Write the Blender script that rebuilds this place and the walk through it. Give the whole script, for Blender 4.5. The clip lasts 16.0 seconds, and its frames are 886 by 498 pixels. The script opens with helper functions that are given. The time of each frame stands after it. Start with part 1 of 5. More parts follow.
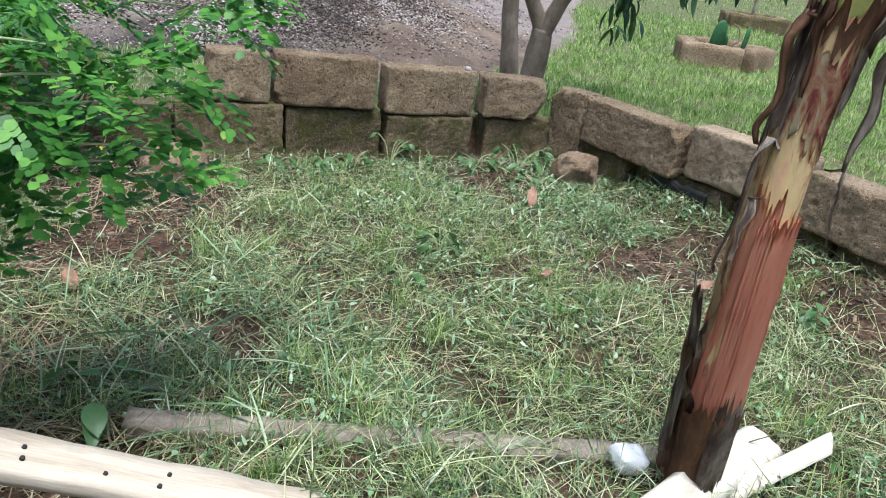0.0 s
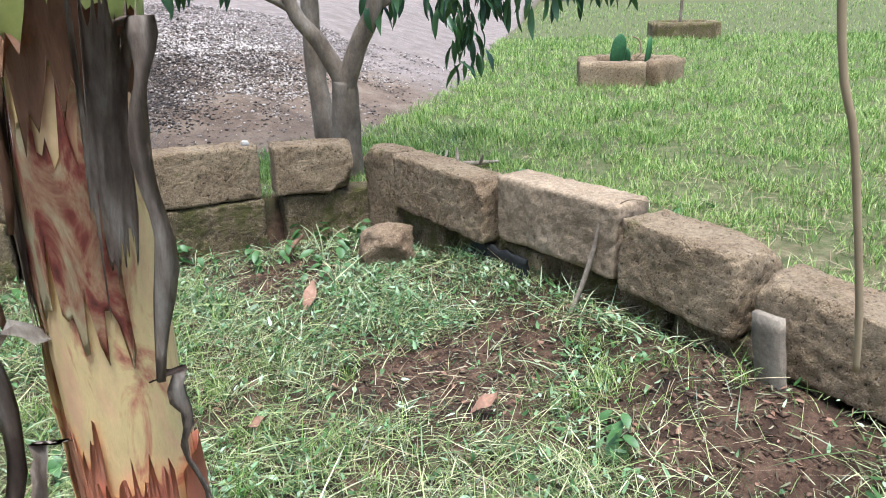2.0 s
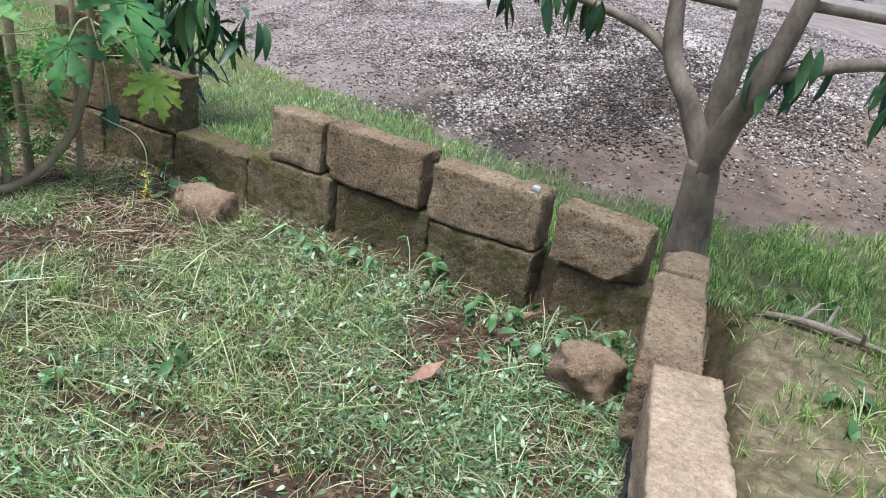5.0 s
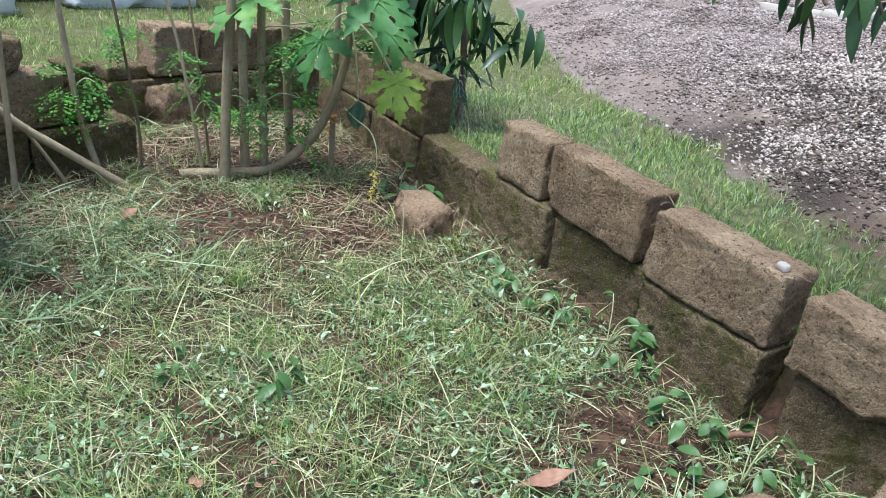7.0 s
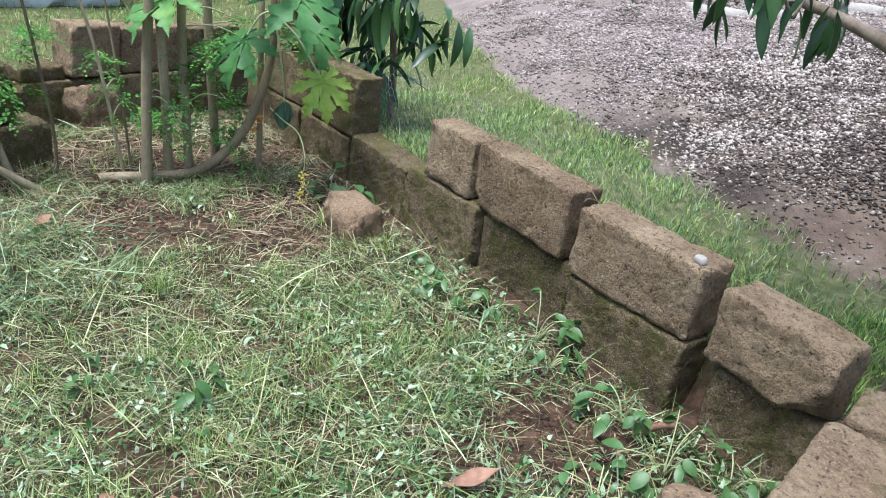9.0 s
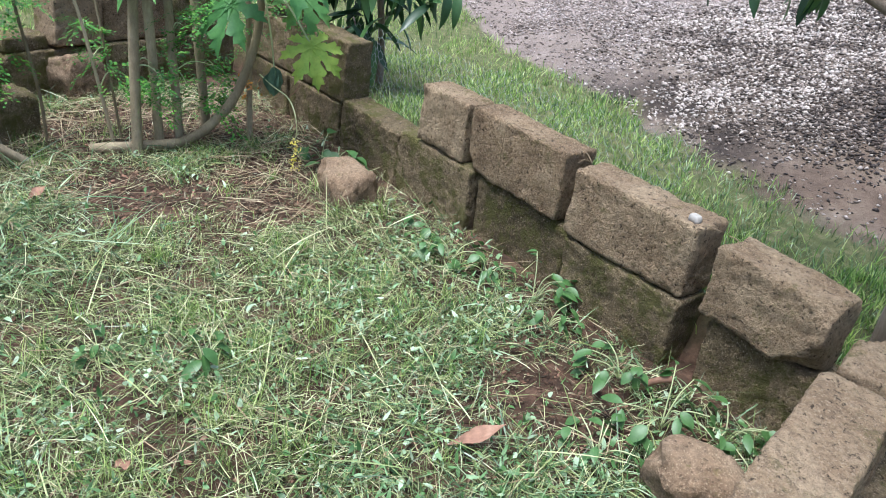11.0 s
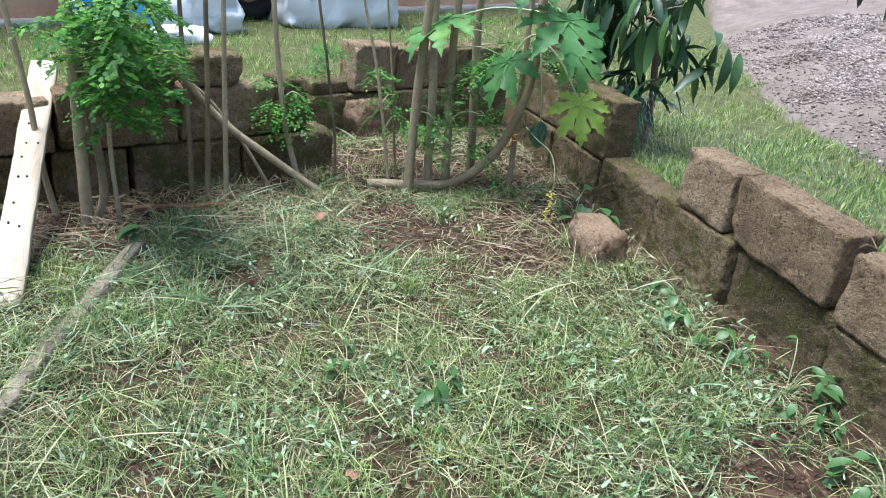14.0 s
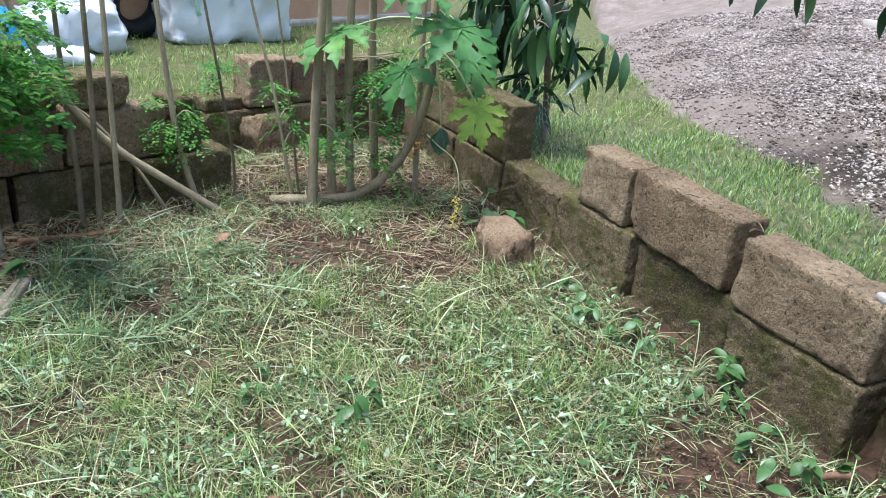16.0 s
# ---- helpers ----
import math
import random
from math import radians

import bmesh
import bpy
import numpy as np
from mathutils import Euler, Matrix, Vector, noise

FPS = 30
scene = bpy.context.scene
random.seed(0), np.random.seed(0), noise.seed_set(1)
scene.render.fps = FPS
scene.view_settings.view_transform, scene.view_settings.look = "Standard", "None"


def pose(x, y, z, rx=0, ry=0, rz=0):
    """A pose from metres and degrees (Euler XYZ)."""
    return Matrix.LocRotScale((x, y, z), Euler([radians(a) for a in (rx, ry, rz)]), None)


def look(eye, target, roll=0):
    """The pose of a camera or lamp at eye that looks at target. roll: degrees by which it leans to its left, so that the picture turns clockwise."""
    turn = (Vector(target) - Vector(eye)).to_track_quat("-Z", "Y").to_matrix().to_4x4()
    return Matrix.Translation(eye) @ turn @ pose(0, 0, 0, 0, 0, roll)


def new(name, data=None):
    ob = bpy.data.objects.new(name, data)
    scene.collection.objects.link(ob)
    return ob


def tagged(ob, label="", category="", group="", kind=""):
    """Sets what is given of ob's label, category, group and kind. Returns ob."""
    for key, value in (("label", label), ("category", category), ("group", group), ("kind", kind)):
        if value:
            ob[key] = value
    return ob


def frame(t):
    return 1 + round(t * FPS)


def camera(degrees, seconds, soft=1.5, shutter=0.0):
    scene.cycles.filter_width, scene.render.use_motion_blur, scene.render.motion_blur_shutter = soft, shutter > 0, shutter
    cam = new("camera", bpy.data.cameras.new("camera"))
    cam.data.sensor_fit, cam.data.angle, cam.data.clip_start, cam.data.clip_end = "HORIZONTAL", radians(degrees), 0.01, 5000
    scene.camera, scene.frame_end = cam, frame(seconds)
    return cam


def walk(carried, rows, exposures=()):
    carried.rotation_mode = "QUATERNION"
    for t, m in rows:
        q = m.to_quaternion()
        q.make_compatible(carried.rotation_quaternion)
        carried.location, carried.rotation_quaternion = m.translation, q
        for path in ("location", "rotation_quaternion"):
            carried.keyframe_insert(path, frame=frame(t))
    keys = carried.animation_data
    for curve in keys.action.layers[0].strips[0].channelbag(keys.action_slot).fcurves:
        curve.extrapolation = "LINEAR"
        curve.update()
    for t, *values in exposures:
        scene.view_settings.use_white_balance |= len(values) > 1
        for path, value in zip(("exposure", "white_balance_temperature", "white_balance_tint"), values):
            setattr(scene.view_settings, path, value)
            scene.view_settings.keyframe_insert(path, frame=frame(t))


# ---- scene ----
cam = camera(61.7, 16.0, 1.0)
PATH = [
    (0, (0.451, -0.101, 1.198), (0.192, 1.722, 0.417), 7.3),
    (0.5, (0.53, 0.116, 1.189), (0.116, 1.945, 0.494), 5.0),
    (1, (0.733, 0.288, 1.181), (0.256, 2.122, 0.542), 2.3),
    (1.5, (1.031, 0.555, 1.182), (0.602, 2.402, 0.548), -0.4),
    (1.8, (1.163, 0.734, 1.176), (0.818, 2.592, 0.52), -1.1),
    (2, (1.273, 0.846, 1.173), (0.988, 2.709, 0.506), -1.6),
    (2.5, (1.525, 1.092, 1.186), (1.237, 2.961, 0.536), -2.8),
    (3, (1.813, 1.267, 1.207), (1.119, 3.038, 0.591), -3.6),
    (3.5, (1.975, 1.464, 1.213), (1.112, 3.139, 0.542), -4.7),
    (4, (2.123, 1.853, 1.261), (1.237, 3.504, 0.562), -2.1),
    (4.5, (2.238, 2.151, 1.314), (0.995, 3.576, 0.663), 2.7),
    (5, (2.201, 2.302, 1.383), (0.604, 3.238, 0.627), 7.9),
    (7.3, (1.835, 3.014, 1.383), (0.023, 3.08, 0.539), 7.1),
    (7.5, (1.834, 3.021, 1.376), (0.018, 3.133, 0.546), 7.6),
    (8, (1.83, 3.03, 1.383), (0.012, 3.211, 0.571), 8.1),
    (8.5, (1.831, 3.038, 1.385), (0.017, 3.244, 0.568), 8.0),
    (9, (1.834, 3.044, 1.382), (0.028, 3.263, 0.551), 7.8),
    (11.3, (1.855, 2.999, 1.39), (0.098, 3.263, 0.473), 7.2),
    (11.5, (1.854, 3.001, 1.39), (0.093, 3.25, 0.475), 7.5),
    (12, (1.855, 3.001, 1.391), (0.088, 3.184, 0.472), 7.7),
    (12.5, (1.858, 3.002, 1.392), (0.08, 3.058, 0.476), 7.5),
    (13, (1.858, 3.004, 1.392), (0.079, 2.876, 0.486), 6.5),
    (13.5, (1.862, 3.006, 1.392), (0.09, 2.707, 0.514), 5.8),
    (14, (1.862, 3.006, 1.393), (0.097, 2.605, 0.543), 5.4),
    (14.5, (1.861, 3.005, 1.393), (0.09, 2.581, 0.566), 4.9),
    (15, (1.859, 3.005, 1.392), (0.069, 2.625, 0.584), 4.5),
    (15.5, (1.858, 3.004, 1.391), (0.048, 2.722, 0.587), 4.4),
    (16, (1.854, 3.003, 1.391), (0.033, 2.837, 0.582), 4.5),
]
walk(cam, [(t, look(eye, target, roll)) for t, eye, target, roll in PATH], [(0, 0.98, 5640, 6), (1.5, 1.36, 5640, 6), (4.5, 1.04, 5640, 7), (9, 1.2, 5640, 7), (16, 1.24, 5640, 6)])

# ---- light ----
world = bpy.data.worlds.new("sky")
scene.world = world
world.use_nodes = True
wn = world.node_tree
sky = wn.nodes.new("ShaderNodeTexSky")
sky.sky_type = "NISHITA"
sky.sun_disc = False
sky.sun_elevation, sky.sun_rotation = radians(76), radians(160)
sky.air_density, sky.dust_density, sky.ozone_density = 1.2, 4.0, 0.6
wn.links.new(sky.outputs["Color"], wn.nodes["Background"].inputs["Color"])
wn.nodes["Background"].inputs["Strength"].default_value = 0.108
sun_data = bpy.data.lights.new("sun", "SUN")
sun_data.energy, sun_data.angle, sun_data.color = 2.7, radians(24), (1.0, 0.97, 0.92)
sun = new("sun", sun_data)
sun.matrix_world = look((0, 0, 20), (-0.1, 0.25, 18.9))

rng = np.random.default_rng(11)


# ---- builders ----
def thing(name, loc, label, category, group="", kind=""):
    ob = new(name)
    ob.empty_display_size = 0.1
    ob.location = loc
    return tagged(ob, label, category, group, kind)


def hang(ob, parent):
    if parent is not None:
        ob.parent = parent
        if parent.type == "EMPTY":
            ob.matrix_parent_inverse = Matrix.Translation(-Vector(parent.location))
    return ob


def part(name, bm, material, parent=None, label="", smooth=True):
    me = bpy.data.meshes.new(name)
    bm.to_mesh(me)
    bm.free()
    if smooth:
        me.polygons.foreach_set("use_smooth", [True] * len(me.polygons))
    me.materials.append(material)
    ob = hang(new(name, me), parent)
    return tagged(ob, label) if label else ob


def mesh_np(name, V, F, material, smooth=False):
    me = bpy.data.meshes.new(name)
    V, F = np.asarray(V, float), np.asarray(F, int)
    k = F.shape[1]
    me.vertices.add(len(V))
    me.vertices.foreach_set("co", V.ravel())
    me.loops.add(F.size)
    me.loops.foreach_set("vertex_index", F.ravel().astype(np.int32))
    me.polygons.add(len(F))
    me.polygons.foreach_set("loop_start", np.arange(0, F.size, k, dtype=np.int32))
    me.update(calc_edges=True)
    if smooth:
        me.polygons.foreach_set("use_smooth", [True] * len(F))
    me.materials.append(material)
    return me


def joined(a, b):
    return np.vstack([a[0], b[0]]), np.vstack([a[1], b[1] + len(a[0])])


def blades(P, yaw, L, W, lean, curl, segs=3, twist=0.0):
    """Ribbons that start at P: lean from upright and curl, in radians; tapered to a tip."""
    n = len(P)
    d = np.stack([np.cos(yaw), np.sin(yaw), np.zeros(n)], 1)
    side = np.stack([-np.sin(yaw), np.cos(yaw), np.zeros(n)], 1)
    tilt = rng.normal(0, 0.5, n) + twist
    pos, rows = P.copy(), []
    for k in range(segs + 1):
        u = k / segs
        a = lean + curl * u
        w = W * (1 - 0.92 * u ** 2) * (0.7 + 0.9 * u * (1 - u) * 2)
        s = side * np.cos(tilt)[:, None] + np.array([0, 0, 1.0]) * np.sin(tilt)[:, None]
        rows += [pos - s * w[:, None] / 2, pos + s * w[:, None] / 2]
        pos = pos + (d * np.sin(a)[:, None] + np.array([0, 0, 1.0]) * np.cos(a)[:, None]) * (L / segs)[:, None]
    V = np.stack(rows, 1).reshape(-1, 3)
    base = np.arange(n)[:, None] * (2 * segs + 2)
    F = np.concatenate([base + np.array([[2 * k, 2 * k + 1, 2 * k + 3, 2 * k + 2]]) for k in range(segs)], 0)
    return V, F


def tube(bm, pts, radii, sides=10, wobble=0.0, seed=0):
    """A bent, tapered stem through pts."""
    pts = [Vector(p) for p in pts]
    fine, fr = [], []
    for i in range(len(pts) - 1):
        p0, p1, p2, p3 = pts[max(i - 1, 0)], pts[i], pts[i + 1], pts[min(i + 2, len(pts) - 1)]
        for k in range(5):
            t = k / 5
            fine.append(0.5 * ((2 * p1) + (p2 - p0) * t + (2 * p0 - 5 * p1 + 4 * p2 - p3) * t * t + (3 * p1 - p0 - 3 * p2 + p3) * t ** 3))
            fr.append(radii[i] * (1 - t) + radii[i + 1] * t)
    fine.append(pts[-1]), fr.append(radii[-1])
    rings, axis = [], None
    for i, p in enumerate(fine):
        d = (fine[min(i + 1, len(fine) - 1)] - fine[max(i - 1, 0)]).normalized()
        if axis is None:
            axis = d.orthogonal().normalized()
        axis = (axis - d * axis.dot(d)).normalized()
        other = d.cross(axis)
        ring = []
        for s in range(sides):
            a = 2 * math.pi * s / sides
            q = axis * math.cos(a) + other * math.sin(a)
            r = fr[i] * (1 + wobble * noise.noise((p * 9 + q * 0.8) + Vector((seed, 0, 0))))
            ring.append(bm.verts.new(p + q * r))
        rings.append(ring)
    for a, b in zip(rings, rings[1:]):
        for s in range(sides):
            bm.faces.new((a[s], a[(s + 1) % sides], b[(s + 1) % sides], b[s]))
    bm.faces.new(list(reversed(rings[0])))
    bm.faces.new(rings[-1])
    return bm


def boxy(nx, ny, nz):
    """A unit box as a closed grid of quads, centred on the origin."""
    bm, verts = bmesh.new(), {}

    def v(i, j, k):
        if (i, j, k) not in verts:
            verts[i, j, k] = bm.verts.new((i / nx - 0.5, j / ny - 0.5, k / nz - 0.5))
        return verts[i, j, k]
    for i in range(nx):
        for j in range(ny):
            bm.faces.new((v(i, j, 0), v(i, j + 1, 0), v(i + 1, j + 1, 0), v(i + 1, j, 0)))
            bm.faces.new((v(i, j, nz), v(i + 1, j, nz), v(i + 1, j + 1, nz), v(i, j + 1, nz)))
    for i in range(nx):
        for k in range(nz):
            bm.faces.new((v(i, 0, k), v(i + 1, 0, k), v(i + 1, 0, k + 1), v(i, 0, k + 1)))
            bm.faces.new((v(i, ny, k), v(i, ny, k + 1), v(i + 1, ny, k + 1), v(i + 1, ny, k)))
    for j in range(ny):
        for k in range(nz):
            bm.faces.new((v(0, j, k), v(0, j, k + 1), v(0, j + 1, k + 1), v(0, j + 1, k)))
            bm.faces.new((v(nx, j, k), v(nx, j + 1, k), v(nx, j + 1, k + 1), v(nx, j, k + 1)))
    return bm


def rough_box(m, size, seed, amp=0.012, edge=0.012, steps=0.03, chips=()):
    """A worn block: rounded, uneven edges, pitted faces and knocked-off corners. chips: (corner signs, depth)."""
    n = [max(3, int(s / steps)) for s in size]
    bm = boxy(*n)
    half = Vector(size) / 2
    off = Vector((seed * 3.7, seed * 1.3, seed * 2.1))
    for v in bm.verts:
        p = Vector((v.co.x * size[0], v.co.y * size[1], v.co.z * size[2]))
        r = edge * (0.7 + 0.7 * noise.noise(p * 6 + off))
        q = Vector([max(-half[i] + r, min(half[i] - r, p[i])) for i in range(3)])
        d = p - q
        if d.length > 1e-6:
            p = q + d.normalized() * min(r, d.length)
        for signs, depth in chips:
            c = Vector([half[i] * signs[i] for i in range(3)])
            nrm = Vector(signs).normalized()
            over = (p - c).dot(nrm) + depth * (1 + 0.5 * noise.noise(p * 12 + off))
            if over > 0:
                p -= nrm * over
        nr = noise.noise_vector(p * 7 + off) * amp * 1.1 + noise.noise_vector(p * 30 + off) * amp * 0.7 + noise.noise_vector(p * 75 + off) * amp * 0.4
        v.co = p + nr
    bm.transform(m)
    bm.normal_update()
    return bm


def worn_block(m, size, seed, chips=(), steps=0.0125):
    """A sandcrete block: straight faces, crumbled arrises, crumbly pits and a broken, uneven top edge."""
    n = [max(4, int(s / steps)) for s in size]
    bm = boxy(*n)
    half = Vector(size) / 2
    off = Vector((seed * 3.7, seed * 1.3, seed * 2.1))
    for v in bm.verts:
        p = Vector((v.co.x * size[0], v.co.y * size[1], v.co.z * size[2]))
        crumble = max(0.0, noise.noise(p * 11 + off) + 0.15)
        r = 0.006 + 0.03 * crumble + (0.016 * max(0.0, noise.noise(p * 5 + off)) if p.z > 0 else 0)
        q = Vector([max(-half[i] + r, min(half[i] - r, p[i])) for i in range(3)])
        d = p - q
        face = d.normalized() if d.length > 1e-6 else Vector((0, 0, 1))
        if d.length > 1e-6:
            p = q + face * min(r, d.length)
        for signs, depth in chips:
            c = Vector([half[i] * signs[i] for i in range(3)])
            nrm = Vector(signs).normalized()
            over = (p - c).dot(nrm) + depth * (1 + 0.5 * noise.noise(p * 12 + off))
            if over > 0:
                p -= nrm * over
        pit = max(0.0, noise.noise(p * 34 + off * 2) - 0.12) * 0.011 + max(0.0, noise.noise(p * 80 + off) - 0.05) * 0.012
        swell = noise.noise(p * 4.5 + off) * 0.007 + noise.noise(p * 18 + off) * 0.003
        v.co = p + face * (swell - pit) + noise.noise_vector(p * 60 + off) * 0.0016
    bm.transform(m)
    bm.normal_update()
    return bm


# ---- materials ----
def shader(name, stops, scale=6.0, rough=0.9, bump=0.4, bump_scale=60.0, island=0.0, spread=0.0, fine=0.35, glow_through=0.0, spec=0.3, warp=0.0, stretch=(1, 1, 1), metal=0.0):
    """Noise-driven colour with two scales of grain, relief, and variation piece by piece (island) or thing by thing (spread)."""
    m = bpy.data.materials.new(name)
    m.use_nodes = True
    t = m.node_tree
    nd, ln = t.nodes, t.links
    bsdf = nd["Principled BSDF"]
    co = nd.new("ShaderNodeTexCoord")
    mp = nd.new("ShaderNodeMapping")
    mp.inputs["Scale"].default_value = stretch
    ln.new(co.outputs["Object"], mp.inputs["Vector"])
    n1 = nd.new("ShaderNodeTexNoise")
    n1.inputs["Scale"].default_value, n1.inputs["Detail"].default_value, n1.inputs["Roughness"].default_value = scale, 5, 0.62
    n1.inputs["Distortion"].default_value = warp
    ln.new(mp.outputs["Vector"], n1.inputs["Vector"])
    n2 = nd.new("ShaderNodeTexNoise")
    n2.inputs["Scale"].default_value, n2.inputs["Detail"].default_value, n2.inputs["Roughness"].default_value = bump_scale, 8, 0.78
    ln.new(mp.outputs["Vector"], n2.inputs["Vector"])
    ramp = nd.new("ShaderNodeValToRGB")
    els = ramp.color_ramp.elements
    while len(els) < len(stops):
        els.new(0.5)
    for e, (pos, col) in zip(els, stops):
        e.position, e.color = pos, (*col, 1)
    val = n1.outputs["Fac"]
    if island or spread:
        src = nd.new("ShaderNodeNewGeometry").outputs["Random Per Island"] if island else nd.new("ShaderNodeObjectInfo").outputs["Random"]
        mix = nd.new("ShaderNodeMix")
        mix.inputs["Factor"].default_value = island or spread
        ln.new(val, mix.inputs["A"])
        ln.new(src, mix.inputs["B"])
        val = mix.outputs["Result"]
    ln.new(val, ramp.inputs["Fac"])
    grain = nd.new("ShaderNodeMapRange")
    grain.inputs["From Min"].default_value, grain.inputs["From Max"].default_value = 0.3, 0.7
    grain.inputs["To Min"].default_value, grain.inputs["To Max"].default_value = 1 - fine, 1 + fine
    ln.new(n2.outputs["Fac"], grain.inputs["Value"])
    mul = nd.new("ShaderNodeMix")
    mul.data_type, mul.blend_type = "RGBA", "MULTIPLY"
    mul.inputs["Factor"].default_value = 1.0
    ln.new(ramp.outputs["Color"], mul.inputs["A"])
    ln.new(grain.outputs["Result"], mul.inputs["B"])
    ln.new(mul.outputs["Result"], bsdf.inputs["Base Color"])
    bsdf.inputs["Roughness"].default_value = rough
    bsdf.inputs["Specular IOR Level"].default_value = spec
    bsdf.inputs["Metallic"].default_value = metal
    if bump:
        bp = nd.new("ShaderNodeBump")
        bp.inputs["Strength"].default_value, bp.inputs["Distance"].default_value = bump, 0.016 if bump >= 0.8 else 0.01
        ln.new(n2.outputs["Fac"], bp.inputs["Height"])
        ln.new(bp.outputs["Normal"], bsdf.inputs["Normal"])
    if glow_through:
        tr = nd.new("ShaderNodeBsdfTranslucent")
        ln.new(mul.outputs["Result"], tr.inputs["Color"])
        ms = nd.new("ShaderNodeMixShader")
        ms.inputs["Fac"].default_value = glow_through
        ln.new(bsdf.outputs["BSDF"], ms.inputs[1])
        ln.new(tr.outputs["BSDF"], ms.inputs[2])
        ln.new(ms.outputs["Shader"], nd["Material Output"].inputs["Surface"])
    return m


def zoned_ground(name):
    """Red-brown bed soil, pale grey-brown gravel fines and lawn earth, mixed by the sheet's own zone attribute."""
    m = shader(name, [(0.3, (0.02, 0.012, 0.008)), (0.5, (0.065, 0.036, 0.022)), (0.7, (0.14, 0.082, 0.054))], 9, 0.95, 0.8, 45, fine=0.5)
    nd, ln = m.node_tree.nodes, m.node_tree.links
    bsdf = nd["Principled BSDF"]
    bed = bsdf.inputs["Base Color"].links[0].from_socket
    co = nd["Texture Coordinate"].outputs["Object"]

    def layer(under, attr, stops, scale):
        a = nd.new("ShaderNodeAttribute")
        a.attribute_name = attr
        n = nd.new("ShaderNodeTexNoise")
        n.inputs["Scale"].default_value, n.inputs["Detail"].default_value, n.inputs["Roughness"].default_value = scale, 12, 0.76
        ln.new(co, n.inputs["Vector"])
        r = nd.new("ShaderNodeValToRGB")
        els = r.color_ramp.elements
        while len(els) < len(stops):
            els.new(0.5)
        for e, (pos, col) in zip(els, stops):
            e.position, e.color = pos, (*col, 1)
        ln.new(n.outputs["Fac"], r.inputs["Fac"])
        x = nd.new("ShaderNodeMix")
        x.data_type = "RGBA"
        ln.new(a.outputs["Fac"], x.inputs["Factor"])
        ln.new(under, x.inputs["A"])
        ln.new(r.outputs["Color"], x.inputs["B"])
        return x.outputs["Result"]
    c = layer(bed, "lawn", [(0.35, (0.045, 0.055, 0.018)), (0.52, (0.1, 0.11, 0.04)), (0.66, (0.2, 0.165, 0.095))], 14)
    c = layer(c, "sand", [(0.36, (0.09, 0.066, 0.036)), (0.5, (0.19, 0.145, 0.085)), (0.64, (0.36, 0.28, 0.18))], 16.0)
    c = layer(c, "gravel", [(0.4, (0.03, 0.022, 0.018)), (0.5, (0.075, 0.056, 0.045)), (0.58, (0.16, 0.125, 0.1)), (0.66, (0.33, 0.28, 0.245))], 1.6)
    c = layer(c, "brown", [(0.34, (0.07, 0.047, 0.033)), (0.5, (0.15, 0.105, 0.076)), (0.62, (0.2, 0.15, 0.11)), (0.72, (0.32, 0.26, 0.215))], 3.4)
    c = layer(c, "pale", [(0.3, (0.13, 0.1, 0.085)), (0.5, (0.2, 0.16, 0.14)), (0.7, (0.29, 0.24, 0.215))], 4.0)
    ln.new(c, bsdf.inputs["Base Color"])
    return m


def crumbly(name, stops, moss, depth=1.0):
    """Sandy block: blotched cement, pale grit, dark pits, and moss in patches."""
    m = shader(name, stops, 4.5, 0.95, 0, 55, spread=0.2, fine=0.5)
    nd, ln = m.node_tree.nodes, m.node_tree.links
    bsdf = nd["Principled BSDF"]
    co = nd["Texture Coordinate"].outputs["Object"]
    base = bsdf.inputs["Base Color"].links[0].from_socket

    def tex(scale, detail, rough):
        n = nd.new("ShaderNodeTexNoise")
        n.inputs["Scale"].default_value, n.inputs["Detail"].default_value, n.inputs["Roughness"].default_value = scale, detail, rough
        ln.new(co, n.inputs["Vector"])
        return n.outputs["Fac"]

    def span(value, a, b, lo, hi):
        r = nd.new("ShaderNodeMapRange")
        for key, x in (("From Min", a), ("From Max", b), ("To Min", lo), ("To Max", hi)):
            r.inputs[key].default_value = x
        ln.new(value, r.inputs["Value"])
        return r.outputs["Result"]

    def blend(fac, under, col, mode="MIX"):
        x = nd.new("ShaderNodeMix")
        x.data_type, x.blend_type = "RGBA", mode
        ln.new(fac, x.inputs["Factor"])
        ln.new(under, x.inputs["A"])
        x.inputs["B"].default_value = (*col, 1)
        return x.outputs["Result"]
    pits, grit = tex(62, 5, 0.72), tex(165, 3, 0.7)
    c = blend(span(grit, 0.55, 0.66, 0, 0.75 * depth), base, (0.55, 0.42, 0.28))
    c = blend(span(pits, 0.43, 0.35, 0, 0.85 * depth), c, (0.035, 0.024, 0.015))
    if moss:
        c = blend(span(tex(8, 9, 0.78), 0.6 - 0.16 * moss, 0.7 - 0.16 * moss, 0, 0.8), c, (0.115, 0.11, 0.026))
    ln.new(c, bsdf.inputs["Base Color"])
    low = nd.new("ShaderNodeMath")
    low.operation = "ADD"
    ln.new(span(pits, 0.25, 0.6, 0, 1), low.inputs[0])
    ln.new(span(grit, 0.3, 0.7, 0, 0.5), low.inputs[1])
    bp = nd.new("ShaderNodeBump")
    bp.inputs["Strength"].default_value, bp.inputs["Distance"].default_value = 1.0 * depth, 0.012
    ln.new(low.outputs[0], bp.inputs["Height"])
    ln.new(bp.outputs["Normal"], bsdf.inputs["Normal"])
    return m


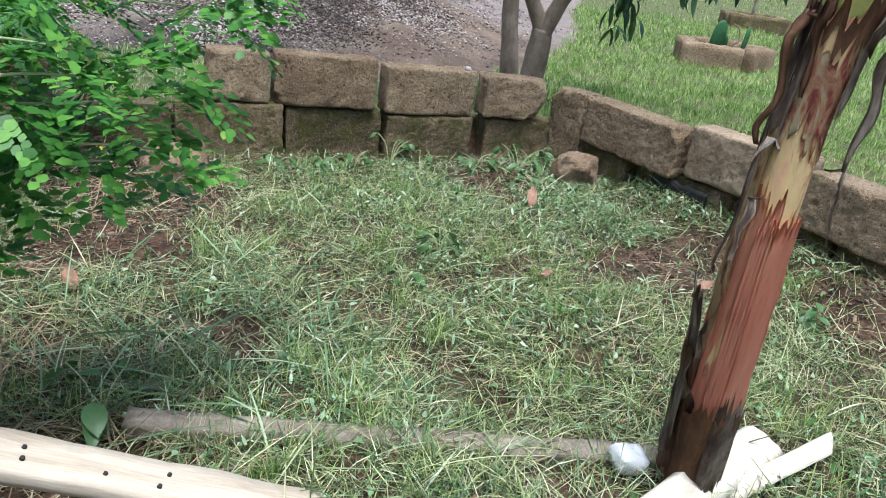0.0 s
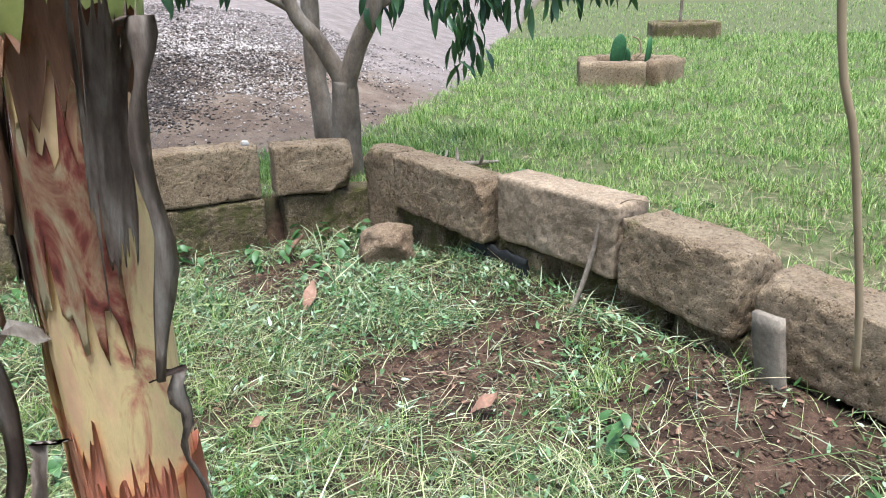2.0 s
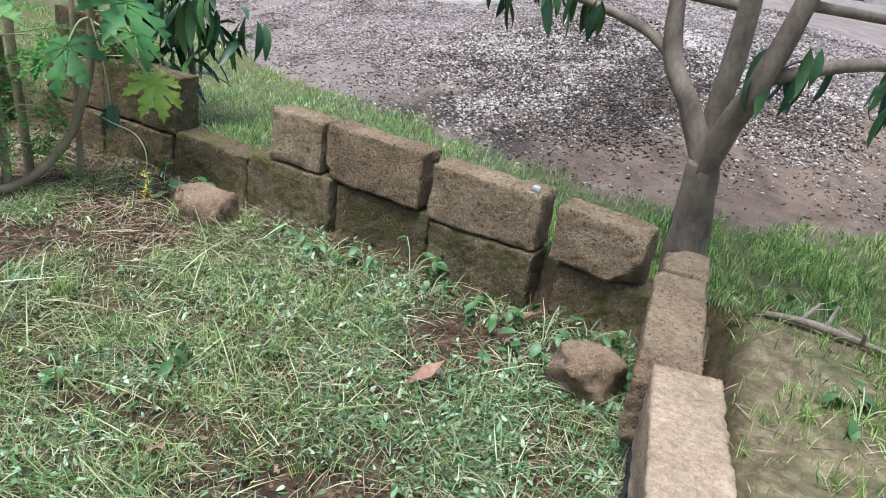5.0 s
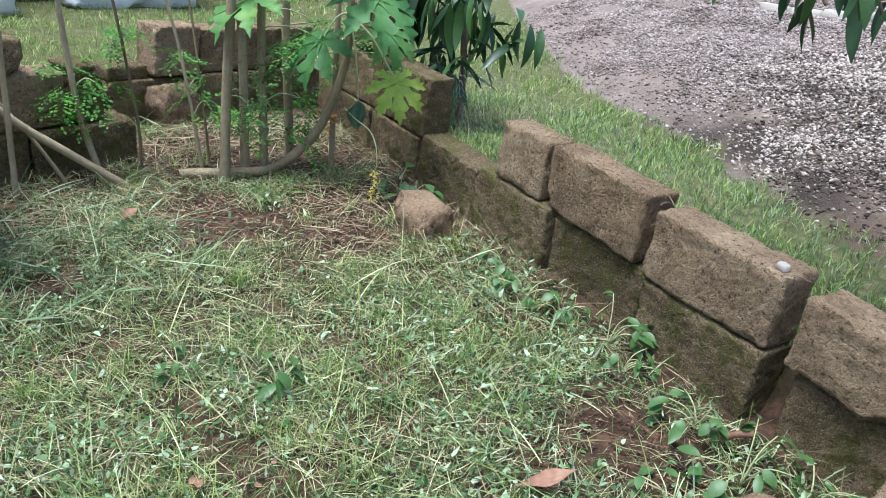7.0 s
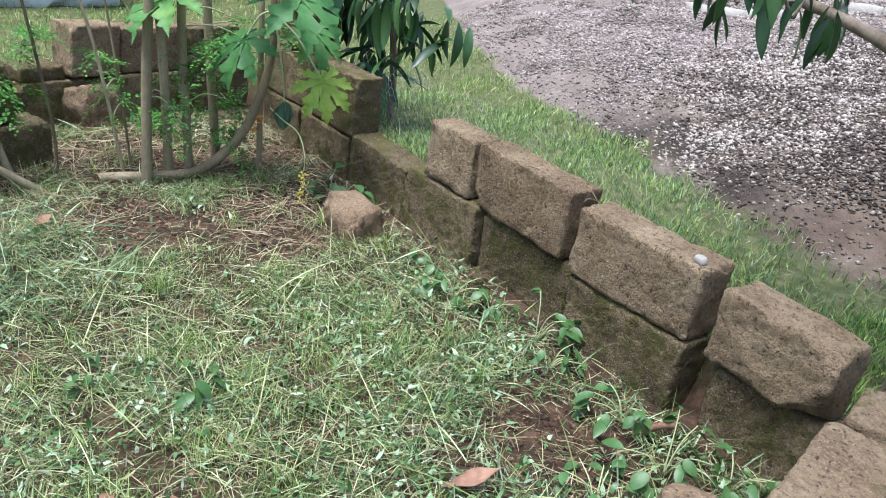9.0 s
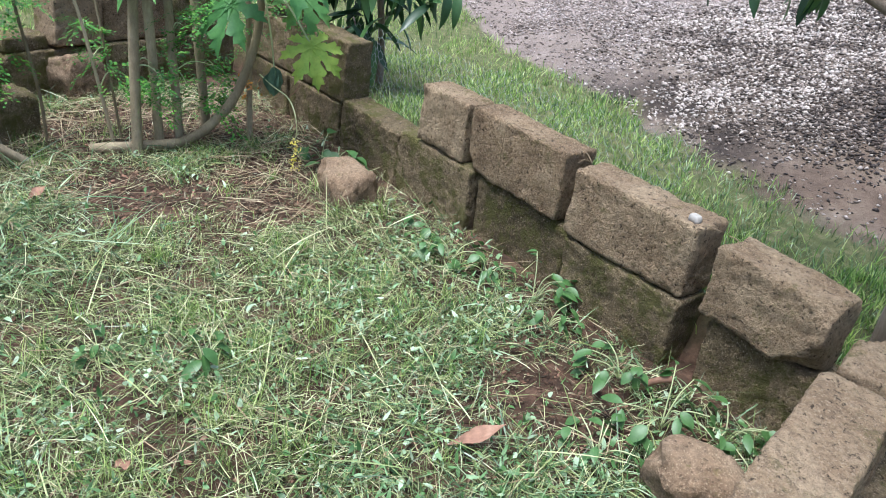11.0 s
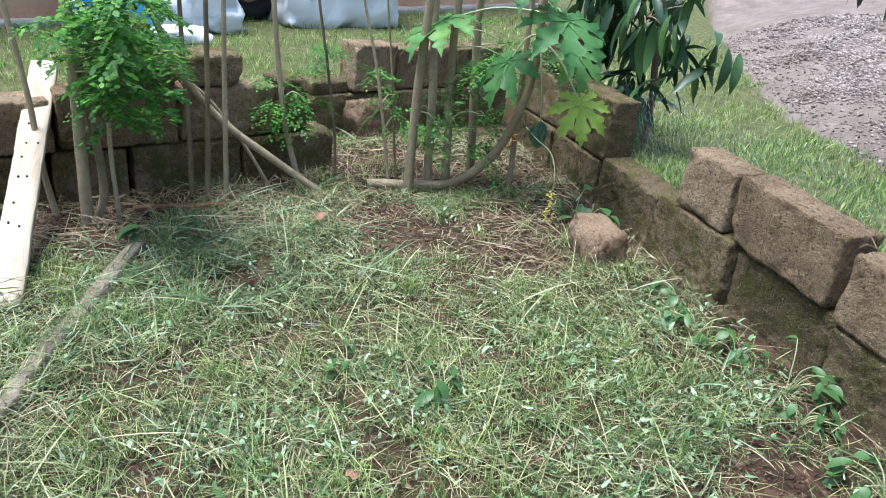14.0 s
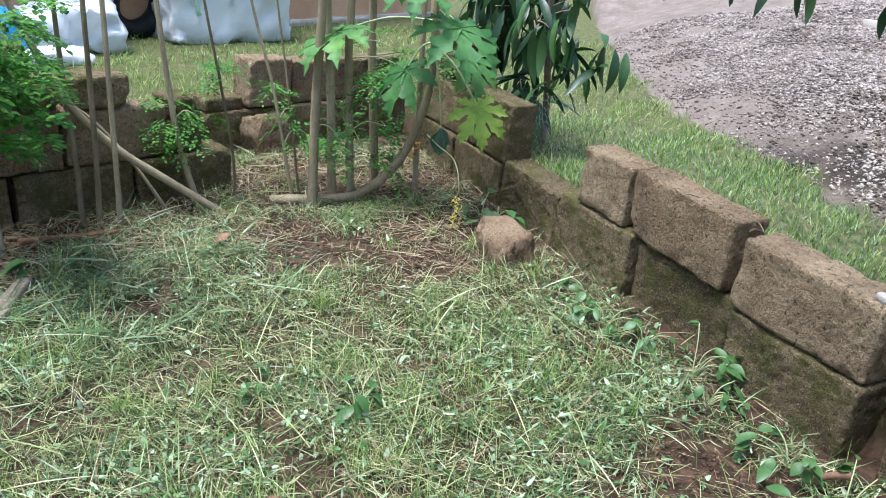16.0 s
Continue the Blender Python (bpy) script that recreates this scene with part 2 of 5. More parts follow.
GROUND = zoned_ground("earth")
BLOCK = crumbly("sandcrete", [(0.3, (0.19, 0.123, 0.07)), (0.48, (0.33, 0.228, 0.138)), (0.64, (0.45, 0.33, 0.21))], 0.2)
BLOCK_PALE = crumbly("pale_sandcrete", [(0.3, (0.2, 0.142, 0.092)), (0.5, (0.3, 0.222, 0.15)), (0.7, (0.37, 0.285, 0.2))], 0.0, 0.4)
# moss patches over a darker base than BLOCK
BLOCK_DARK_MOSSY = crumbly("mossy_sandcrete", [(0.3, (0.1, 0.073, 0.038)), (0.48, (0.2, 0.147, 0.08)), (0.64, (0.32, 0.235, 0.14))], 0.8)
STONE = shader("gravel_stone", [(0.4, (0.035, 0.025, 0.02)), (0.47, (0.1, 0.075, 0.06)), (0.54, (0.23, 0.185, 0.157)), (0.63, (0.46, 0.4, 0.36))], 0.8, 0.6, 0.3, 120, island=0.34, warp=1.0)
PALE_STONE = shader("pale_gravel_stone", [(0.3, (0.1, 0.078, 0.066)), (0.5, (0.23, 0.185, 0.165)), (0.7, (0.38, 0.325, 0.3))], 1.3, 0.7, 0.3, 120, island=0.4, warp=1.0)
CUT_GRASS = shader("cut_grass", [(0.18, (0.03, 0.05, 0.012)), (0.36, (0.09, 0.13, 0.036)), (0.54, (0.21, 0.27, 0.09)), (0.7, (0.4, 0.44, 0.19)), (0.86, (0.62, 0.6, 0.38))], 2.4, 0.36, 0, 30, island=0.72, fine=0.15, glow_through=0.2, spec=0.5)
BLUE_GRASS = shader("wilted_grass", [(0.15, (0.035, 0.075, 0.032)), (0.45, (0.1, 0.18, 0.075)), (0.7, (0.24, 0.34, 0.17)), (0.9, (0.5, 0.57, 0.38))], 1.2, 0.34, 0, 30, island=0.72, fine=0.15, glow_through=0.2, spec=0.5)
STRAW = shader("dry_straw", [(0.1, (0.1, 0.065, 0.04)), (0.5, (0.27, 0.2, 0.12)), (1.0, (0.5, 0.42, 0.28))], 2, 0.8, 0, 30, island=0.7, fine=0.15)
MULCH = shader("mulch", [(0.15, (0.03, 0.021, 0.012)), (0.45, (0.08, 0.064, 0.036)), (0.65, (0.14, 0.13, 0.07)), (0.9, (0.34, 0.31, 0.21))], 5, 0.7, 0, 30, island=0.75, fine=0.2)
LAWN_GRASS = shader("lawn_grass", [(0.2, (0.045, 0.11, 0.018)), (0.42, (0.16, 0.28, 0.055)), (0.6, (0.33, 0.45, 0.12)), (0.8, (0.52, 0.54, 0.26))], 1.7, 0.45, 0, 30, island=0.55, fine=0.15, glow_through=0.3)
WEED_LEAF = shader("weed_leaf", [(0.15, (0.035, 0.085, 0.022)), (0.45, (0.09, 0.19, 0.055)), (0.68, (0.22, 0.35, 0.17)), (0.88, (0.48, 0.58, 0.42))], 6, 0.45, 0, 60, island=0.75, fine=0.2, glow_through=0.2, spec=0.5)
BARK = shader("smooth_bark", [(0.3, (0.11, 0.082, 0.06)), (0.5, (0.2, 0.155, 0.115)), (0.7, (0.3, 0.245, 0.195))], 9, 0.85, 0.5, 70, fine=0.3, stretch=(1, 1, 0.5))
STEM = shader("sapling_bark", [(0.3, (0.15, 0.115, 0.07)), (0.5, (0.28, 0.22, 0.14)), (0.7, (0.42, 0.345, 0.23))], 12, 0.8, 0.3, 80, spread=0.4, fine=0.25, stretch=(1, 1, 0.4))


# ---- the lie of the land ----
def unit(x, y):
    k = math.hypot(x, y)
    return x / k, y / k


N0, ND = (-1.302, 3.296), unit(0.853, 0.522)          # inner face of the north wall, from its first tall block eastwards
E0, ED = (1.39, 3.34), unit(0.64, -0.768)             # inner face of the east wall
S0, SD = (-0.68, 0.61), unit(-0.743, 0.669)           # inner face of the south-west wall
NN, EN, SN = (-ND[1], ND[0]), (-ED[1], ED[0]), (-SD[1] * -1, SD[0] * -1)
EN = (0.768, 0.64)
SN = (-0.669, -0.743)
LAWN = 0.21
HEAP_EDGE = [(-9.0, 3.9), (-5.64, 3.95), (-3.69, 4.12), (-2.76, 4.5), (-1.35, 4.8), (-0.49, 5.26), (-0.1, 5.75), (0.15, 6.85), (0.42, 9.5), (0.25, 13.0), (0.4, 20.0)]


def smooth(a, b, x):
    t = np.clip((x - a) / (b - a), 0, 1)
    return t * t * (3 - 2 * t)


def wavy(x, y, f, s=0.0):
    return (np.sin(x * f + 1.3 * s) * np.cos(y * f * 1.13 + 2.1 * s) + np.sin((x * 0.6 + y * 0.8) * f * 1.9 + s) * 0.6 + np.sin((x * 0.8 - y * 0.55) * f * 3.1 + 3 * s) * 0.35) / 1.95


def outside(x, y):
    """Metres beyond the inner faces of the walls (positive outside the bed)."""
    n = (x - N0[0]) * NN[0] + (y - N0[1]) * NN[1]
    e = (x - E0[0]) * EN[0] + (y - E0[1]) * EN[1]
    s = (x - S0[0]) * SN[0] + (y - S0[1]) * SN[1]
    along = (x - S0[0]) * SD[0] + (y - S0[1]) * SD[1]
    s = s - 0.62 * smooth(1.15, 1.5, along) + 0.15 * smooth(-0.3, -1.2, along)
    return np.maximum(np.maximum(n, e), s)


def heap(x, y):
    """Metres inside the foot of the gravel heap (negative outside)."""
    x, y = np.asarray(x, float), np.asarray(y, float)
    best = np.full(x.shape, 1e9)
    for (ax, ay), (bx, by) in zip(HEAP_EDGE, HEAP_EDGE[1:]):
        t = np.clip(((x - ax) * (bx - ax) + (y - ay) * (by - ay)) / ((bx - ax) ** 2 + (by - ay) ** 2), 0, 1)
        best = np.minimum(best, np.hypot(x - ax - t * (bx - ax), y - ay - t * (by - ay)))
    ring = HEAP_EDGE + [(0.4, 90.0), (-90.0, 90.0), (-90.0, 3.9)]
    inside = np.zeros(x.shape, bool)
    for (ax, ay), (bx, by) in zip(ring, ring[1:] + ring[:1]):
        if ay != by:
            inside ^= ((ay > y) != (by > y)) & (x < (bx - ax) * (y - ay) / (by - ay) + ax)
    return np.where(inside, best, -best)


def height(x, y):
    x, y = np.asarray(x, float), np.asarray(y, float)
    o = outside(x, y)
    z = LAWN * smooth(0.11, 0.19, o) + 0.012 * wavy(x, y, 3.1, 1) + 0.006 * wavy(x, y, 11, 2)
    e, along = (x - E0[0]) * EN[0] + (y - E0[1]) * EN[1], (x - E0[0]) * ED[0] + (y - E0[1]) * ED[1]
    z = z + 0.1 * smooth(-0.34, -0.03, e) * smooth(0.12, 0.05, e) * smooth(-0.9, -0.5, along) * smooth(1.7, 1.2, along)
    d = heap(x, y)
    tall = 1.1 * (0.45 + 0.55 * smooth(0.3, -2.2, x))
    z = z + np.where(d > 0, tall * (1 - np.exp(-np.maximum(d, 0) / 2.6)) * (1 + 0.12 * wavy(x, y, 1.6, 4)) + 0.03 * wavy(x, y, 5, 5) * smooth(0, 0.4, d), 0)
    mound = np.exp(-((x - 1.72) ** 2 + (y - 2.55) ** 2) / 0.09)
    return z + 0.07 * mound * (o < 0.1)


def ground_z(x, y):
    return float(height(np.array([x]), np.array([y]))[0])


def axis(lo, hi, step, far):
    core = list(np.arange(lo, hi, step))
    out, s = [], step
    v = core[-1]
    while v < far:
        s *= 1.16
        v += s
        out.append(v)
    low, s, v = [], step, core[0]
    while v > -far:
        s *= 1.16
        v -= s
        low.append(v)
    return np.array(low[::-1] + core + out)


gx, gy = axis(-4.2, 4.0, 0.045, 900), axis(-0.8, 7.5, 0.045, 900)
X, Y = np.meshgrid(gx, gy, indexing="ij")
Z = height(X, Y)
nx, ny = X.shape
V = np.stack([X.ravel(), Y.ravel(), Z.ravel()], 1)
idx = np.arange(nx * ny).reshape(nx, ny)
F = np.stack([idx[:-1, :-1].ravel(), idx[1:, :-1].ravel(), idx[1:, 1:].ravel(), idx[:-1, 1:].ravel()], 1)
me = mesh_np("ground", V, F, GROUND, True)
dh = heap(X, Y).ravel()
jit = 0.12 * wavy(X, Y, 9, 3).ravel() + 0.06 * wavy(X, Y, 31, 6).ravel()
pale = np.maximum(smooth(4.4, 6.4, dh + 4 * jit), np.maximum(smooth(-2.8, -3.9, (X + 1.1 * wavy(X, Y, 0.9, 2)).ravel()), smooth(7.2, 8.8, (Y + 0.9 * wavy(X, Y, 1.1, 5)).ravel()))) * (dh > 0)
brown = smooth(-1.8, -0.9, (X + 0.55 * wavy(X, Y, 1.7, 3)).ravel()) * smooth(-0.1, 0.12, dh + jit)
ob_e = np.where((X > 0.6) & (Y < 5.2), outside(X, Y), 0).ravel()
for nm, a in (("gravel", smooth(-0.12, 0.12, dh + jit)), ("lawn", smooth(0.1, 0.3, outside(X, Y).ravel() + jit)), ("sand", 0.85 * smooth(0.16, 0.25, ob_e) * smooth(0.9, 0.35, ob_e + 3.5 * jit)), ("brown", brown), ("pale", pale)):
    me.attributes.new(nm, "FLOAT", "POINT").data.foreach_set("value", np.ascontiguousarray(a, dtype=np.float32))
ground = tagged(new("ground", me), "red-brown garden soil, lawn earth and gravelly yard", "ground", kind="structure")


# ---- block walls ----
def wall(name, label, origin, d, nrm, rows):
    """rows: s0, s1, z0, z1, depth, setback, turn, material, chips"""
    x0, y0 = origin
    w = thing(name, (x0, y0, 0), label, "wall", kind="structure")
    yaw = math.degrees(math.atan2(d[1], d[0]))
    flip = 1 if (-d[1] * nrm[0] + d[0] * nrm[1]) > 0 else -1
    for i, (s0, s1, z0, z1, depth, back, turn, roll, mat, chips) in enumerate(rows):
        s, b = (s0 + s1) / 2, back + depth / 2
        m = pose(x0 + d[0] * s + nrm[0] * b, y0 + d[1] * s + nrm[1] * b, (z0 + z1) / 2, 0, roll, yaw + turn)
        if flip < 0:
            chips = [((c[0], -c[1], c[2]), k) for c, k in chips]
        part("block", worn_block(m, (s1 - s0, depth, z1 - z0), i * 1.7 + len(name), chips), mat, w)
    return w


def B(s0, s1, z0, z1, depth=0.21, back=0.0, turn=0.0, roll=0.0, mat=None, chips=()):
    return (s0, s1, z0, z1, depth, back, turn, roll, mat or BLOCK, list(chips))


wall("wall_north", "low dry-laid wall of worn brown sandcrete blocks", N0, ND, NN, [
    B(0.0, 0.31, 0.295, 0.552, 0.155, 0.0, 2, 1.5), B(0.335, 0.875, 0.275, 0.545, 0.155, 0.012, -1, 1, None, [((-1, -1, -1), 0.05)]),
    B(0.925, 1.45, 0.255, 0.51, 0.165, 0.0, 1, 0.5), B(1.52, 1.9, 0.245, 0.485, 0.165, 0.0, -2, 1.5, None, [((1, -1, -1), 0.07), ((1, -1, 1), 0.04)]),
    B(-0.15, 0.385, -0.06, 0.29, 0.165, 0.0, 0, 0, BLOCK_DARK_MOSSY), B(0.40, 0.925, -0.06, 0.262, 0.165, 0.035, 0, 0, BLOCK_DARK_MOSSY), B(0.945, 1.455, -0.06, 0.25, 0.165, 0.0, 0, 0, BLOCK_DARK_MOSSY),
    B(1.55, 2.03, -0.06, 0.235, 0.165, 0.03, 0, 0, BLOCK_DARK_MOSSY), B(-0.70, -0.16, -0.06, 0.268, 0.165, 0.01, 0, 1.5, BLOCK_DARK_MOSSY), B(-1.26, -0.715, -0.06, 0.24, 0.165, 0.0, 1, 0, BLOCK_DARK_MOSSY),
    # corner blocks under the leaves: their shade is put into the darker colour
    B(-1.27, -0.69, 0.245, 0.56, 0.165, 0.01, 1, 0.5, BLOCK_DARK_MOSSY, [((1, -1, 1), 0.03)]), B(-1.82, -1.28, -0.06, 0.24, 0.165, 0.0, -2, 0, BLOCK_DARK_MOSSY), B(-1.8, -1.29, 0.245, 0.52, 0.165, 0.01, 2, 0, BLOCK_DARK_MOSSY),
    B(-1.72, -1.2, 0.56, 0.78, 0.165, 0.02, -3, 0, BLOCK_DARK_MOSSY)])
wall("wall_east", "low wall of brown sandcrete blocks sunk beside the lawn", E0, ED, EN, [
    B(-1.45, -1.17, 0.05, 0.45, 0.16, -0.14, 4, -4, None, [((-1, -1, 1), 0.05)]), B(-1.15, -0.47, 0.2, 0.455, 0.17, -0.13, 3, 0.5, None, [((1, -1, 1), 0.04), ((1, 1, 1), 0.05)]),
    B(-0.44, 0.15, 0.225, 0.485, 0.175, -0.04, 6, 0, BLOCK_PALE), B(0.18, 0.64, 0.2, 0.455, 0.2, -0.015, 0, 0.5, None, [((1, 1, 1), 0.05), ((1, -1, 1), 0.03)]),
    B(0.685, 1.22, 0.15, 0.405, 0.2, 0.0, 1, 2, None, [((-1, -1, 1), 0.04)]),
    B(-1.4, -0.8, -0.06, 0.195, 0.18, -0.1, 0, 0, BLOCK_DARK_MOSSY), B(-0.78, -0.2, -0.06, 0.21, 0.16, -0.03, 0, 0, BLOCK_DARK_MOSSY), B(-0.18, 0.35, -0.06, 0.195, 0.18, 0.04, 0, 0, BLOCK_DARK_MOSSY), B(0.37, 0.9, -0.06, 0.19, 0.18, 0.04, 0, 0, BLOCK_DARK_MOSSY)])
wall("wall_south", "dry-laid wall of dark sandcrete blocks behind the saplings", S0, SD, SN, [
    B(-0.52, 0.02, -0.06, 0.245, 0.2, 0, 0, 0, BLOCK_DARK_MOSSY), B(0.04, 0.352, -0.06, 0.243, 0.2, 0, 0, 0, BLOCK_DARK_MOSSY), B(0.372, 0.884, -0.06, 0.243, 0.2, 0.0, 0, 0, BLOCK_DARK_MOSSY), B(0.892, 1.382, -0.06, 0.24, 0.22, -0.02, 2, 0, BLOCK_DARK_MOSSY, [((1, -1, 1), 0.04)]),
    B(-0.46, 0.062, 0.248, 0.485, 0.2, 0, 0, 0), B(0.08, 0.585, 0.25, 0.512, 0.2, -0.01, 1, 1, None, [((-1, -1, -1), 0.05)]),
    B(0.607, 1.066, 0.248, 0.498, 0.2, 0.0, -1, 0.5), B(1.088, 1.24, 0.246, 0.515, 0.2, 0.02, 8, 0, BLOCK_DARK_MOSSY, [((1, -1, 1), 0.05)]), B(0.19, 0.598, 0.513, 0.63, 0.2, -0.01, 3, 2, BLOCK_DARK_MOSSY, [((1, -1, -1), 0.03)]),
    B(0.637, 0.912, 0.5, 0.652, 0.2, 0.0, -3, 0.5, BLOCK_DARK_MOSSY, [((1, -1, -1), 0.05)]), B(0.295, 0.505, 0.638, 0.79, 0.18, 0.02, 5, 0, BLOCK_DARK_MOSSY, [((-1, -1, 1), 0.04)])])
wall("wall_west", "tumbled wall of dark sandcrete blocks in the corner", (-1.025, 0.229), SD, SN, [
    B(1.2, 1.5, -0.06, 0.25, 0.2, 0.0, 0, 0, BLOCK_DARK_MOSSY), B(1.5, 1.95, -0.06, 0.28, 0.2, 0.02, 0, 0, BLOCK_DARK_MOSSY), B(1.97, 2.5, -0.06, 0.28, 0.2, 0.0, 0, 0, BLOCK_DARK_MOSSY), B(2.5, 2.95, -0.06, 0.28, 0.2, 0.0, 0, 0, BLOCK_DARK_MOSSY),
    B(1.5, 1.74, 0.28, 0.36, 0.2, 0.03, 4, 0, BLOCK_DARK_MOSSY), B(1.76, 2.05, 0.285, 0.57, 0.2, 0.0, 3, 3, None, [((-1, -1, 1), 0.03)]), B(2.07, 2.5, 0.285, 0.54, 0.2, 0.02, -2, 0), B(2.52, 2.9, 0.285, 0.53, 0.2, 0.02, 0, 0, BLOCK_DARK_MOSSY)])


# ---- more materials ----
MANGO_LEAF = shader("mango_leaf", [(0.2, (0.014, 0.04, 0.018)), (0.5, (0.03, 0.075, 0.028)), (0.85, (0.06, 0.13, 0.035)), (1.0, (0.16, 0.24, 0.06))], 9, 0.38, 0.1, 40, spread=0.75, fine=0.2, glow_through=0.15, spec=0.5)
PAPAYA_LEAF = shader("papaya_leaf", [(0.3, (0.06, 0.17, 0.05)), (0.6, (0.13, 0.29, 0.08)), (0.85, (0.28, 0.42, 0.08))], 8, 0.5, 0.25, 35, spread=0.3, fine=0.2, glow_through=0.3)
YOUNG_LEAF = shader("young_papaya_leaf", [(0.3, (0.22, 0.38, 0.06)), (0.7, (0.4, 0.5, 0.09))], 8, 0.5, 0.2, 35, fine=0.2, glow_through=0.35)
WILTED = shader("wilted_leaf", [(0.3, (0.07, 0.13, 0.09)), (0.7, (0.15, 0.24, 0.15))], 12, 0.7, 0.4, 40, fine=0.25, glow_through=0.15)
MORINGA_LEAF = shader("moringa_leaf", [(0.1, (0.03, 0.11, 0.018)), (0.5, (0.075, 0.22, 0.032)), (0.85, (0.15, 0.34, 0.05)), (1.0, (0.38, 0.46, 0.07))], 7, 0.45, 0, 60, island=0.75, fine=0.15, glow_through=0.35)
PETIOLE = shader("pale_stalk", [(0.3, (0.32, 0.38, 0.18)), (0.7, (0.5, 0.52, 0.3))], 10, 0.6, 0.1, 60, fine=0.15)
YELLOW = shader("yellow_petal", [(0.3, (0.6, 0.5, 0.08)), (0.7, (0.75, 0.66, 0.2))], 20, 0.6, 0, 60, island=0.6, fine=0.1, glow_through=0.3)
ORANGE_LEAF = shader("orange_dead_leaf", [(0.3, (0.4, 0.16, 0.03)), (0.7, (0.62, 0.32, 0.06))], 20, 0.7, 0, 60, island=0.6, fine=0.2)
DEAD_LEAF = shader("brown_dead_leaf", [(0.3, (0.14, 0.07, 0.045)), (0.6, (0.27, 0.15, 0.1)), (0.8, (0.36, 0.23, 0.16))], 14, 0.7, 0.4, 60, fine=0.25)
PALE_WOOD = shader("pale_planed_wood", [(0.3, (0.36, 0.28, 0.2)), (0.5, (0.53, 0.44, 0.34)), (0.75, (0.64, 0.56, 0.45))], 5, 0.75, 0.3, 60, fine=0.2, stretch=(0.25, 3, 3), warp=0.6)
GREY_WOOD = shader("weathered_wood", [(0.3, (0.13, 0.1, 0.075)), (0.55, (0.27, 0.22, 0.17)), (0.75, (0.38, 0.32, 0.25))], 6, 0.85, 0.6, 70, fine=0.35, stretch=(1, 1, 1), warp=0.4)
WHITE_WOOD = shader("fresh_split_board", [(0.3, (0.56, 0.47, 0.36)), (0.7, (0.76, 0.69, 0.58))], 7, 0.7, 0.3, 70, fine=0.15, stretch=(0.5, 2, 2))
SALMON = shader("salmon_sheath", [(0.25, (0.5, 0.16, 0.1)), (0.46, (0.62, 0.26, 0.17)), (0.58, (0.66, 0.34, 0.21)), (0.8, (0.64, 0.44, 0.24))], 5, 0.42, 0.15, 50, fine=0.08, stretch=(1.6, 1.6, 0.22), spec=0.5)
YELLOW_SHEATH = shader("yellow_sheath", [(0.33, (0.09, 0.035, 0.025)), (0.4, (0.4, 0.17, 0.1)), (0.49, (0.56, 0.42, 0.2)), (0.68, (0.58, 0.34, 0.2))], 17, 0.45, 0.25, 50, fine=0.15, stretch=(1.4, 1.4, 0.5), spec=0.5, warp=1.0)
GREEN_SHEATH = shader("green_yellow_sheath", [(0.3, (0.13, 0.09, 0.035)), (0.44, (0.34, 0.38, 0.1)), (0.6, (0.5, 0.52, 0.17)), (0.8, (0.56, 0.5, 0.18))], 9, 0.4, 0.15, 50, fine=0.12, spec=0.5)
MAROON = shader("maroon_sheath", [(0.34, (0.08, 0.03, 0.025)), (0.43, (0.3, 0.08, 0.055)), (0.5, (0.46, 0.26, 0.15)), (0.58, (0.54, 0.46, 0.28))], 16, 0.5, 0.3, 50, fine=0.2, stretch=(1.5, 1.5, 0.5), spec=0.5, warp=1.2)
DRY_SHEATH = shader("dry_sheath", [(0.3, (0.05, 0.033, 0.026)), (0.44, (0.13, 0.088, 0.066)), (0.54, (0.24, 0.18, 0.14)), (0.66, (0.42, 0.36, 0.3))], 13, 0.7, 0.6, 50, fine=0.25, stretch=(1.8, 1.8, 0.45))
BROWN_SHEATH = shader("brown_sheath", [(0.25, (0.06, 0.03, 0.018)), (0.5, (0.2, 0.1, 0.055)), (0.75, (0.38, 0.2, 0.11))], 8, 0.65, 0.5, 60, fine=0.3, stretch=(2.2, 2.2, 0.3))
HOUSE_PAINT = shader("peach_render", [(0.3, (0.5, 0.29, 0.17)), (0.6, (0.62, 0.39, 0.25))], 1.5, 0.9, 0.3, 40, fine=0.1)
WOVEN = shader("woven_white_plastic", [(0.3, (0.62, 0.64, 0.68)), (0.7, (0.78, 0.8, 0.83))], 3, 0.55, 0.3, 90, fine=0.07)
BLUE_PLASTIC = shader("blue_plastic", [(0.3, (0.02, 0.22, 0.55)), (0.7, (0.06, 0.36, 0.72))], 4, 0.4, 0.3, 30, fine=0.1)
PRINT_GREEN = shader("faded_green_print", [(0.3, (0.35, 0.6, 0.45)), (0.7, (0.45, 0.66, 0.5))], 9, 0.6, 0, 60)
PRINT_RED = shader("faded_red_print", [(0.3, (0.6, 0.33, 0.3)), (0.7, (0.68, 0.42, 0.4))], 9, 0.6, 0, 60)
RUBBER = shader("black_rubber", [(0.3, (0.012, 0.012, 0.013)), (0.7, (0.03, 0.03, 0.03))], 9, 0.7, 0.3, 60)
CACTUS = shader("cactus_skin", [(0.3, (0.02, 0.07, 0.025)), (0.7, (0.05, 0.14, 0.05))], 9, 0.5, 0.3, 60)
CONCRETE = shader("pale_concrete", [(0.3, (0.3, 0.27, 0.24)), (0.7, (0.45, 0.42, 0.38))], 3, 0.9, 0.5, 60, fine=0.2)
FOAM = shader("white_foam", [(0.3, (0.6, 0.6, 0.58)), (0.7, (0.78, 0.78, 0.76))], 12, 0.7, 0.5, 60, fine=0.15)
